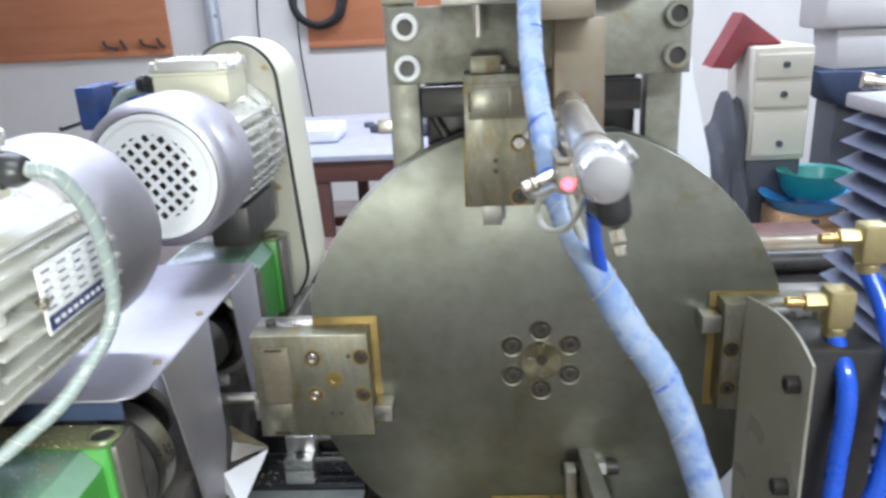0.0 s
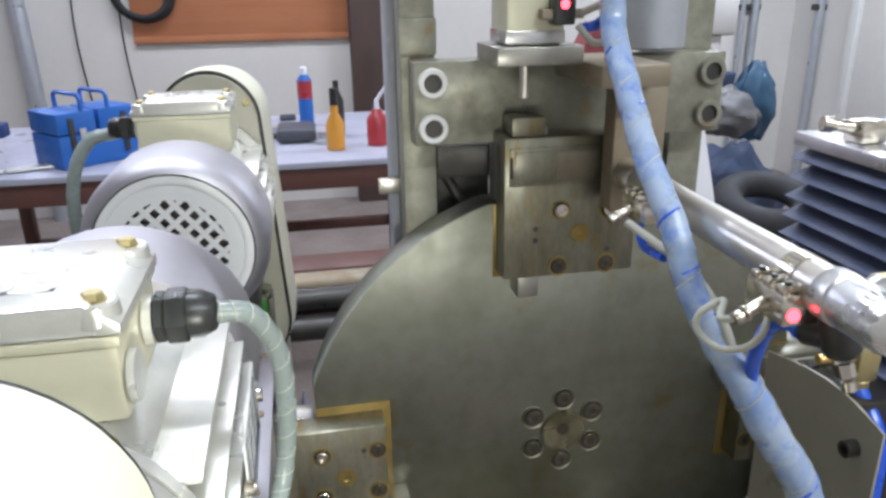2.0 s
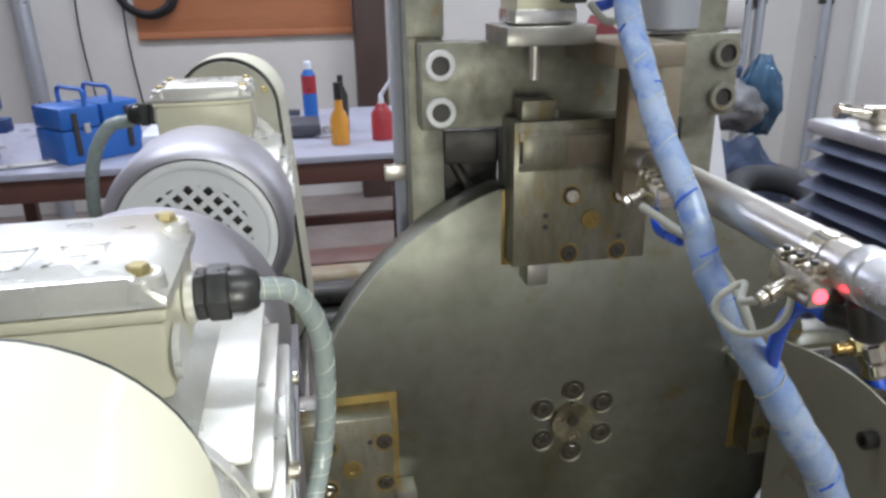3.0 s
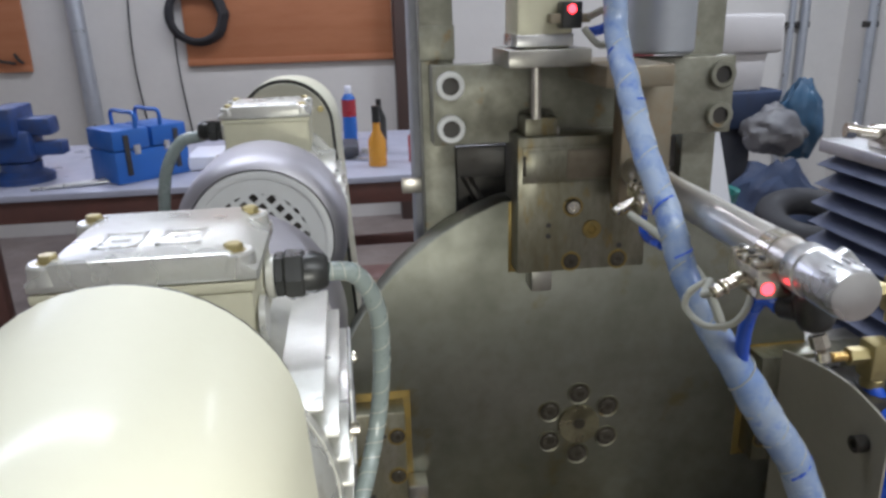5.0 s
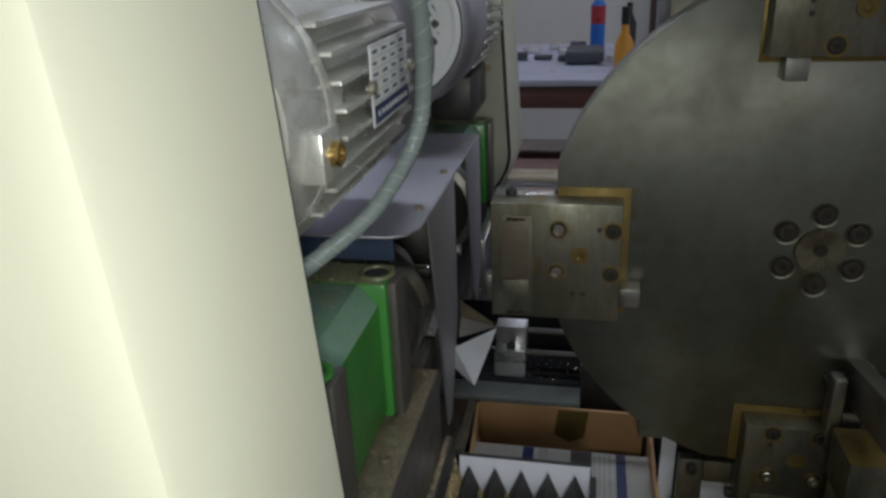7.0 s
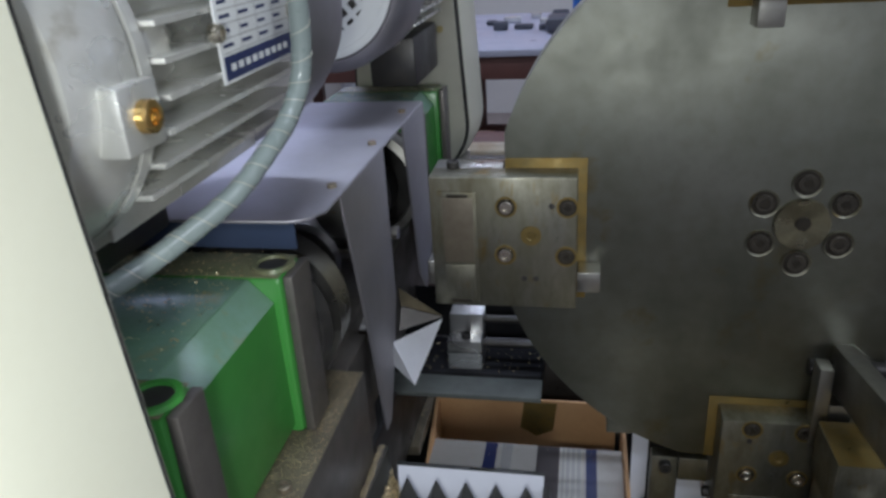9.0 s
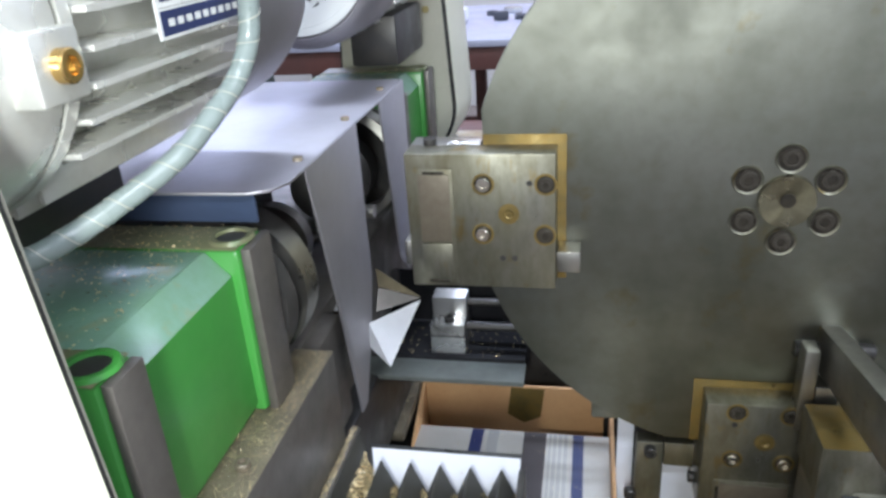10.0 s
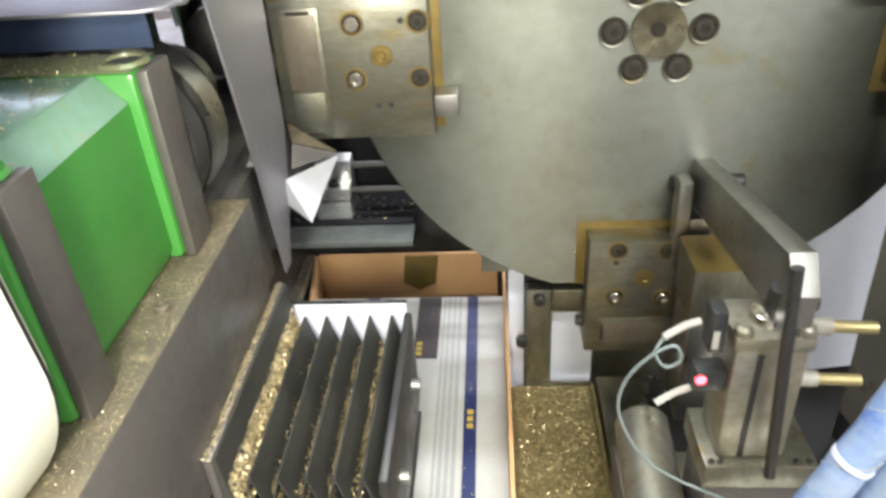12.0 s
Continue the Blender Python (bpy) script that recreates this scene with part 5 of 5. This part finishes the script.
sl = thing("rusty_bracket", (0.04, -0.03, 1.23), "rust-stained steel slab and hanger for the clamp cylinder", "bracket")
part("slab", box(-0.0175, 0.037, -0.09, 0.009, 1.348, 1.3645, 0.0015), RUST, sl)
part("hanger", box(0.0075, 0.0505, -0.062, -0.040, 1.245, 1.3475, 0.0015), RUST, sl)
tk = thing("vertical_tank", (0.075, 0.06, 1.366), "grey steel cylinder standing on the crossbeam", "cylinder")
part("barrel", rod((0.07, 0.02, 1.366), (0.07, 0.02, 1.75), 0.031, seg=32, bevel=0.002), PIPEM, tk)
ws = thing("plastic_strip", (0.165, 0.05, 1.15), "white translucent plastic strip hanging beside the gantry", "strip")
part("strip", prism([(0.128, 1.40), (0.143, 1.40), (0.160, 1.28), (0.181, 1.20), (0.192, 1.12), (0.140, 1.12)], "y", 0.0635, 0.0655), PAPER, ws)

# stainless clamp cylinder that points at the camera
def on_axis(y, dx=0.0, dz=0.0):
    """A point beside the slightly tilted axis of the clamp cylinder."""
    return (0.020 + 0.060 * (y + 0.062) + dx, y, 1.277 - 0.026 * (y + 0.062) + dz)


BACKWARD = Vector((-0.060, -1, 0.026)).normalized()
cc = thing("clamp_cylinder", on_axis(-0.2), "polished stainless round air cylinder with nickel fittings", "air cylinder")
part("barrel", rod(on_axis(-0.062), on_axis(-0.324), 0.0115, seg=40), CHROME, cc)
cap = part("rear_cap", lathe(on_axis(-0.320), BACKWARD, [(0, 0.0118), (0.002, 0.0132), (0.012, 0.0132), (0.0128, 0.0122), (0.0145, 0.0122), (0.0152, 0.0128), (0.040, 0.0128), (0.044, 0.0116), (0.045, 0.0090)], 40), ALURAW, cc, "polished end cap")
part("port_boss", lathe(on_axis(-0.334, 0.004, 0.0), (0.75, -0.1, 0.6), [(0.006, 0.0066), (0.0135, 0.0066), (0.0145, 0.0056), (0.0145, 0.0034), (0.0125, 0.0030)], 24), ALURAW, cap)
for i in range(9):
    part("knurl", box(-0.0006, 0.0006, -0.0030, 0.0030, 0.0130, 0.0139, 0.0002, m=Matrix.Translation(on_axis(-0.353)) @ Matrix.Rotation(radians(16 * i - 64), 4, "Y")), ALURAW, cap)
part("front_cap", lathe(on_axis(-0.066), BACKWARD, [(0, 0.0128), (0.024, 0.0128), (0.026, 0.0116)], 40), CHROME, cc)
part("nose_nut", rod(on_axis(-0.0655), on_axis(-0.045), 0.0125, seg=6), NICKEL, cc)
for y, led in ((-0.299, True), (-0.125, False)):
    x, _, z = on_axis(y, 0.0045, -0.006)
    s = part("sensor_clamp", box(x - 0.026, x - 0.006, y - 0.017, y + 0.014, z - 0.012, z + 0.004, 0.0012), NICKEL, cc, "nickel sensor clamp")
    part("strap", lathe(on_axis(y), BACKWARD, [(-0.006, 0.0116), (-0.006, 0.0122), (0.006, 0.0122), (0.006, 0.0116)], 32, closed=True), NICKEL, s)
    for dy in (-0.012, -0.002, 0.008):
        part("clamp_fin", box(x - 0.027, x - 0.010, y + dy - 0.0025, y + dy + 0.0025, z + 0.0042, z + 0.0085, 0.0008), NICKEL, s)
        part("fin_screw", rod((x - 0.022, y + dy, z + 0.0086), (x - 0.022, y + dy, z + 0.0100), 0.0018, seg=10), DARKSTEEL, s)
    part("thumb_screw", rod((x - 0.026, y - 0.002, z - 0.004), (x - 0.036, y - 0.004, z - 0.008), 0.0034, seg=12, bevel=0.0008), NICKEL, s)
    part("lock_ring", rod((x - 0.0362, y - 0.004, z - 0.0081), (x - 0.0385, y - 0.0045, z - 0.009), 0.0046, seg=14, bevel=0.0008), NICKEL, s)
    part("screw_knob", rod((x - 0.0387, y - 0.0045, z - 0.0091), (x - 0.0435, y - 0.0055, z - 0.011), 0.0038, seg=14, bevel=0.001), NICKEL, s)
    if led:
        part("indicator", lathe((x - 0.0205, y - 0.0172, z - 0.006), (-0.2, -1, 0.1), [(0, 0.0034), (0.001, 0.003), (0.0016, 0.001)], 16), REDLED, s, "glowing red indicator")
kx, ky, kz = on_axis(-0.320, 0.005, -0.003)
kb = part("flow_knob", lathe((kx + 0.002, ky, kz - 0.010), (0.12, -0.2, -0.97), [(0, 0.007), (0.003, 0.0094), (0.016, 0.0094), (0.020, 0.0075), (0.022, 0.004)], 28), BLACKP, cc, "round black flow-control knob")
part("elbow_arm", rod((kx, ky + 0.002, kz - 0.022), (0.0070, -0.3045, 1.2555), 0.0064, seg=18, bevel=0.001), BLACKP, kb)
part("release_ring", rod((0.0069, -0.3043, 1.2555), (0.0068, -0.3005, 1.2554), 0.0054, seg=16), BLUEH, kb)
part("adjust_screw", rod((kx + 0.0045, ky - 0.005, kz - 0.0325), (kx + 0.006, ky - 0.008, kz - 0.040), 0.0046, seg=6, bevel=0.0008), NICKEL, kb)
part("lock_nut", rod((kx + 0.0061, ky - 0.0082, kz - 0.0405), (kx + 0.007, ky - 0.010, kz - 0.0465), 0.0036, seg=14, bevel=0.0008), NICKEL, kb)
part("blue_hose", tube([(0.0068, -0.302, 1.2554), (0.0070, -0.288, 1.2530), (0.0100, -0.272, 1.2400), (0.0140, -0.260, 1.2180), (0.0205, -0.250, 1.1950), (0.0260, -0.247, 1.1800)], 0.0043, 12), BLUEH, cc)
tx, ty, tz = on_axis(-0.299, 0.0045 - 0.043, -0.0165)
loop = [(tx, ty - 0.005, tz), (tx + 0.006, -0.283, 1.2565), (-0.0112, -0.2604, 1.2550), (-0.0200, -0.2545, 1.2465), (-0.0217, -0.2545, 1.2361), (-0.0163, -0.2690, 1.2306), (-0.006, -0.279, 1.2350), (0.000, -0.283, 1.2460), (0.004, -0.280, 1.2580)]
part("sensor_cable", tube(loop, 0.0020, 10), GREYCABLE, cc)
part("sensor_cable", tube([(-0.013, -0.14, 1.262), (-0.006, -0.19, 1.256), (0.0, -0.225, 1.245), (0.006, -0.245, 1.222), (0.014, -0.240, 1.198)], 0.0030, 10), GREYCABLE, cc)
part("cable_end", rod((-0.006, -0.186, 1.258), (-0.004, -0.196, 1.256), 0.0042, seg=14, bevel=0.001), GREYCABLE, cc)
part("blue_hose", tube([(0.002, -0.128, 1.258), (-0.002, -0.138, 1.252), (-0.004, -0.150, 1.247), (-0.008, -0.185, 1.252)], 0.0030, 10), BLUEH, cc)

# hose bundle in clear spiral wrap
run = [(-0.012, -0.085, 1.46), (-0.016, -0.10, 1.395), (-0.018, -0.136, 1.353), (-0.018, -0.172, 1.314), (-0.0140, -0.206, 1.279), (-0.009, -0.222, 1.247), (0.002, -0.237, 1.218), (0.019, -0.247, 1.190), (0.040, -0.254, 1.153), (0.065, -0.258, 1.112), (0.096, -0.266, 1.02), (0.102, -0.28, 0.95), (0.076, -0.295, 0.885), (0.045, -0.305, 0.82), (0.02, -0.31, 0.75)]
hb = thing("hose_bundle", run[0], "bundle of blue air hoses in clear spiral wrap", "hose")
part("wrap", tube(run, 0.0084, 20, 14, wrap=0.09, pitch=7, thick_end=1.28, grow_from=0.42), WRAPB, hb, "milky clear spiral wrap")
part("wrap_edge", spiral(run[:8], 0.0087, 0.0005, 12, per=14), GREYCABLE, hb)
part("wrap_edge", spiral(run[7:], 0.0113, 0.0005, 13, per=14), GREYCABLE, hb)
part("cable_tie", lathe((0.058, -0.302, 0.850), (0.45, 0.05, 1), [(-0.0015, 0.0118), (0.0015, 0.0118), (0.0015, 0.0105), (-0.0015, 0.0105)], 20, closed=True), PAPER, hb)
part("side_hose", tube([(0.12, -0.27, 0.95), (0.095, -0.30, 0.88), (0.07, -0.312, 0.82), (0.05, -0.32, 0.75)], 0.011, 14), WRAPB, hb)
for f in (0.10, 0.155, 0.215, 0.27, 0.33, 0.39, 0.44):
    part("blue_gap", spiral(run, 0.0087, 0.0009, 0.36, start=f * 400, per=10, part_of=(f, f + 0.008)), BLUEH, hb)
for f in (0.56, 0.63, 0.70, 0.78, 0.86):
    part("blue_gap", spiral(run, 0.0112, 0.0009, 0.30, start=f * 400, per=10, part_of=(f, f + 0.008)), BLUEH, hb)

# lower right: loading arm, its cylinder and sensors
ARM_PIVOT = Vector((0.045, -0.005, 0.868))
arm = thing("loading_arm", ARM_PIVOT, "grey steel loading arm hinged in front of the disc", "lever")
part("arm", prism([(0.012, 0.886), (-0.212, 0.926), (-0.228, 0.905), (-0.226, 0.880), (-0.195, 0.876), (0.012, 0.845)], "x", 0.041, 0.058, 0.0015), STEEL, arm)
part("pivot_pin", rod((0.022, -0.003, 0.866), (0.085, -0.003, 0.866), 0.0075, seg=18, bevel=0.001), DARKSTEEL, arm)
part("pivot_nut", rod((0.0585, -0.003, 0.866), (0.070, -0.003, 0.866), 0.012, seg=6), STEEL, arm)
part("end_pin", rod((0.0545, -0.214, 0.893), (0.063, -0.214, 0.893), 0.007, seg=14, bevel=0.001), DARKSTEEL, arm)
lo = thing("loader", (0.04, -0.2, 0.66), "aluminium air cylinder with steel base and sensors", "air cylinder")
part("body", box(0.016, 0.062, -0.226, -0.186, 0.768, 0.862, 0.003), DIRTYALU, lo)
part("top_cap", box(0.014, 0.064, -0.228, -0.184, 0.8622, 0.874, 0.003), DIRTYALU, lo)
part("slot", box(0.030, 0.034, -0.2266, -0.2259, 0.77, 0.86, 0), DARKSTEEL, lo)
part("base_block", box(0.008, 0.084, -0.234, -0.176, 0.746, 0.7675, 0.0015), CLAMPM, lo)
for x, y in ((0.013, -0.229), (0.019, -0.229), (0.070, -0.229), (0.079, -0.229)):
    part("base_screw", hexcap((x, y, 0.7675), (0, 0, 1), 0.0024, 0.0015), DARKSTEEL, lo)
part("stand", box(0.012, 0.080, -0.230, -0.180, 0.661, 0.7455, 0.0015), GREYFACE, lo)
part("gland_ring", lathe((0.042, -0.206, 0.874), (0, 0, 1), [(0, 0.014), (0.005, 0.013), (0.007, 0.009)], 24), NICKEL, lo)
for x, y in ((0.02, -0.222), (0.058, -0.222)):
    part("corner_nut", lathe((x, y, 0.8742), (0, 0, 1), [(0, 0.006), (0.004, 0.0055), (0.006, 0.003)], 14), DIRTYALU, lo)
part("piston_rod", rod((0.042, -0.206, 0.8812), (0.042, -0.210, 0.900), 0.0062, seg=16), DARKSTEEL, lo)
part("guide_bar", rod((0.034, -0.2415, 0.935), (0.0475, -0.2415, 0.768), 0.0038, seg=16), DARKSTEEL, lo, "dark round guide bar")
for z in (0.866, 0.822):
    f = part("fitting", rod((0.0625, -0.205, z), (0.080, -0.206, z), 0.0058, seg=14), WHITEP, lo)
    part("brass_tip", rod((0.0802, -0.206, z), (0.108, -0.207, z - 0.001), 0.0042, seg=12), OLDBRASS, f)
LEDS = part("sensor", box(0.0, 0.010, -0.222, -0.206, 0.858, 0.890, 0.0015), BLACKP, lo)
part("lettering_bar", box(0.002, 0.006, -0.2225, -0.2221, 0.862, 0.876, 0), WHITEP, LEDS)
s2 = part("sensor", box(-0.004, 0.0155, -0.222, -0.206, 0.826, 0.842, 0.0015), BLACKP, lo)
part("indicator", lathe((-0.001, -0.2222, 0.836), (0, -1, 0), [(0, 0.0036), (0.001, 0.003), (0.0016, 0.001)], 12), REDLED, s2, "glowing red indicator")
for z0 in (0.878, 0.822):
    part("white_plug", tube([(-0.005, -0.214, z0), (-0.016, -0.218, z0 - 0.001), (-0.028, -0.222, z0 - 0.006)], 0.0023, 10, 6, ripple=0.18, pitch=2), WHITEP, lo)
part("sensor_cable", tube([(-0.028, -0.222, 0.872), (-0.033, -0.225, 0.862), (-0.026, -0.226, 0.851), (-0.017, -0.226, 0.857), (-0.022, -0.226, 0.868), (-0.036, -0.226, 0.860), (-0.050, -0.225, 0.838), (-0.052, -0.225, 0.81), (-0.036, -0.228, 0.775), (-0.012, -0.234, 0.757), (0.03, -0.246, 0.742), (0.06, -0.26, 0.72)], 0.0011, 8), WRAPG, lo)
bl = thing("hinge_block", (0.04, -0.02, 0.742), "oily steel hinge block below the loading arm", "block")
part("block", box(0.024, 0.0355, -0.03, -0.028 + 0.018, 0.80, 0.88, 0.0015), STEEL, bl)
part("foot", box(0.028, 0.085, -0.09, -0.032, 0.78, 0.830, 0.0015), CLAMPM, bl)
part("oil_film", box(0.0285, 0.0845, -0.0895, -0.0325, 0.8301, 0.8306, 0.0002), AMBER, bl)
part("column", box(0.03, 0.08, -0.085, -0.036, 0.662, 0.7795, 0.0015), STEEL, bl)
ro = thing("steel_roller", (-0.005, -0.19, 0.64), "bright round steel roller beside the chip pan", "roller")
part("roller", rod((-0.010, -0.125, 0.699), (-0.016, -0.235, 0.699), 0.0225, seg=32, bevel=0.002), DIRTYALU, ro)
part("saddle", box(-0.034, 0.006, -0.225, -0.13, 0.6305, 0.679, 0.002), GREYFACE, ro)

# right of the disc: milky guard, hose elbows and the second slide's bellows
mg = thing("milky_guard", (0.21, -0.1, 0.70), "curved milky plastic splash guard with dark bolts", "guard")
bm = bmesh.new()
cols = []
for i in range(13):
    f = i / 12
    y = -0.030 - 0.15 * f
    x = 0.199 + 0.006 * math.sin(math.pi * f)
    top = 1.080 + 0.012 * math.sin(math.pi * f * 0.8) - 0.004 * f
    cols.append([bm.verts.new((x + 0.012 * (g / 6) ** 2, y, top + (0.62 - top) * g / 6)) for g in range(7)])
for a, b in zip(cols, cols[1:]):
    for g in range(6):
        bm.faces.new((a[g], a[g + 1], b[g + 1], b[g]))
bmesh.ops.recalc_face_normals(bm, faces=bm.faces)
bmesh.ops.solidify(bm, geom=bm.faces, thickness=0.002)
part("sheet", bm, CLEARSHEET, mg)
for y, z in ((-0.152, 1.052), (-0.15, 0.95)):
    part("bolt", hexcap((0.201, y, z), (-1, 0, 0), 0.0075, 0.012), DARKSTEEL, mg)
rb = thing("support_block", (0.25, -0.08, 0.6), "dark steel support with bright top beside the guard", "block")
part("body", box(0.226, 0.30, -0.10, 0.0, 0.553, 1.055, 0.003), DARKSTEEL, rb)
part("bright_cap", box(0.226, 0.262, -0.03, 0.0, 1.0552, 1.066, 0.001), ALURAW, rb)


def elbow(x, y, z, drop):
    o = thing("hose_elbow", (x, y, z), "tarnished brass hose elbow with a blue air hose", "fitting", "hose elbows")
    part("body", box(x - 0.012, x + 0.012, y - 0.012, y + 0.012, z - 0.020, z + 0.018, 0.004), OLDBRASS, o)
    part("side_port", rod((x - 0.012, y, z + 0.004), (x - 0.030, y, z + 0.004), 0.0085, seg=6), OLDBRASS, o)
    part("tail", rod((x - 0.030, y, z + 0.004), (x - 0.046, y, z + 0.004), 0.005, seg=12), BRASS, o)
    part("collar", rod((x, y, z - 0.020), (x, y, z - 0.030), 0.0105, seg=18, bevel=0.001), OLDBRASS, o)
    part("hose", tube([(x, y, z - 0.028)] + drop, 0.0085, 12), BLUEH, o)
    return o


elbow(0.262, -0.075, 1.088, [(0.262, -0.112, 1.02), (0.255, -0.125, 0.94), (0.25, -0.14, 0.87), (0.26, -0.17, 0.7)])
elbow(0.297, -0.05, 1.140, [(0.304, -0.075, 1.08), (0.304, -0.118, 1.02), (0.292, -0.13, 0.94), (0.268, -0.15, 0.86), (0.28, -0.19, 0.7)])
wb = thing("side_bellows", (0.5, 0.1, 0.7), "slate-blue folded bellows under a bright aluminium plate", "bellows")
part("top_plate", box(0.408, 0.68, -0.02, 0.262, 1.2135, 1.231, 0.002), ALURAW, wb)
pm = bpy.data.meshes.new("pleat")
bm = prism([(0.405, 0.0), (0.435, 0.0125), (0.67, 0.0125), (0.67, -0.0125), (0.435, -0.0125)], "y", -0.015, 0.257)
bmesh.ops.translate(bm, verts=bm.verts, vec=(-0.5, -0.1, 0))
bm.to_mesh(pm)
bm.free()
pm.materials.append(BLUEBELL)
for i in range(18):
    p = new("pleat", pm)
    p.parent = wb
    p.location = (-0.0006 * i, 0, 1.197 - 0.0262 * i - 0.7)
    ORG[p] = Vector((0.5, 0.1, 0.7))
part("base", box(0.42, 0.68, -0.015, 0.257, 0.40, 0.735, 0.003), DARKSTEEL, wb)
va = thing("air_valve", (0.42, 0.17, 1.231), "nickel air valve with a blue hose on the plate", "valve")
part("body", box(0.425, 0.46, 0.16, 0.195, 1.2312, 1.260, 0.004), NICKEL, va)
part("stem", rod((0.43, 0.177, 1.249), (0.400, 0.184, 1.253), 0.0075, seg=14, bevel=0.001), NICKEL, va)
part("cap", rod((0.400, 0.184, 1.253), (0.388, 0.187, 1.2545), 0.010, seg=12, bevel=0.001), NICKEL, va)
part("hose", tube([(0.46, 0.177, 1.249), (0.50, 0.17, 1.257), (0.56, 0.14, 1.25), (0.6, 0.1, 1.24)], 0.008, 10), BLUEH, va)

# ejector rod at the clamp
ej = thing("ejector_rod", (-0.335, -0.01, 0.97), "short polished ejector rod beside the clamp", "rod")
part("rod", rod((-0.355, -0.008, 0.966), (-0.309, -0.008, 0.966), 0.0058, seg=18, bevel=0.0008), CHROME, ej)


def motions():
    """The feed of the slide, the index turn of the disc, and the small cylinders."""
    for ob in SLIDE:
        m = ob.matrix_basis.copy()
        walk(ob, [(t, Matrix.Translation((s, 0, 0)) @ m) for t, s in FEED])
    walk(disc, [(t, pose(0, 0, 1.0, 0, -a, 0)) for t, a in INDEX])
    for lf, i in LEAVES:
        rows = []
        for t, s in FEED:
            w = (XR - XL - s) / (2 * NP)
            th = math.degrees(math.acos(min(0.999, w / LEAF)))
            x, top, low = XL + s + i * w, 0.842, 0.842 - math.sqrt(LEAF ** 2 - w * w)
            m = pose(x + 0.2, 0, (low if i % 2 == 0 else top) - 0.80, 0, -th if i % 2 == 0 else th, 0)
            rows.append((t, m))
        walk(lf, rows)
    walk(PRESS, [(0, pose(0, 0, 0)), (4.2, pose(0, 0, 0)), (4.6, pose(0, 0, -0.017)), (12, pose(0, 0, -0.017))])
    piv = Matrix.Translation(ARM_PIVOT)
    walk(arm, [(t, piv @ Matrix.Rotation(radians(a), 4, "X")) for t, a in ((0, 0), (11.05, 0), (11.25, -8), (11.62, -8), (11.78, 0), (12, 0))])
    walk(ej, [(t, pose(-0.335 + d, -0.01, 0.97)) for t, d in ((0, 0.0), (0.5, 0.0), (0.9, -0.06), (10.95, -0.06), (11.15, 0.0), (11.6, 0.0), (11.85, -0.05), (12, -0.06))])


motions()
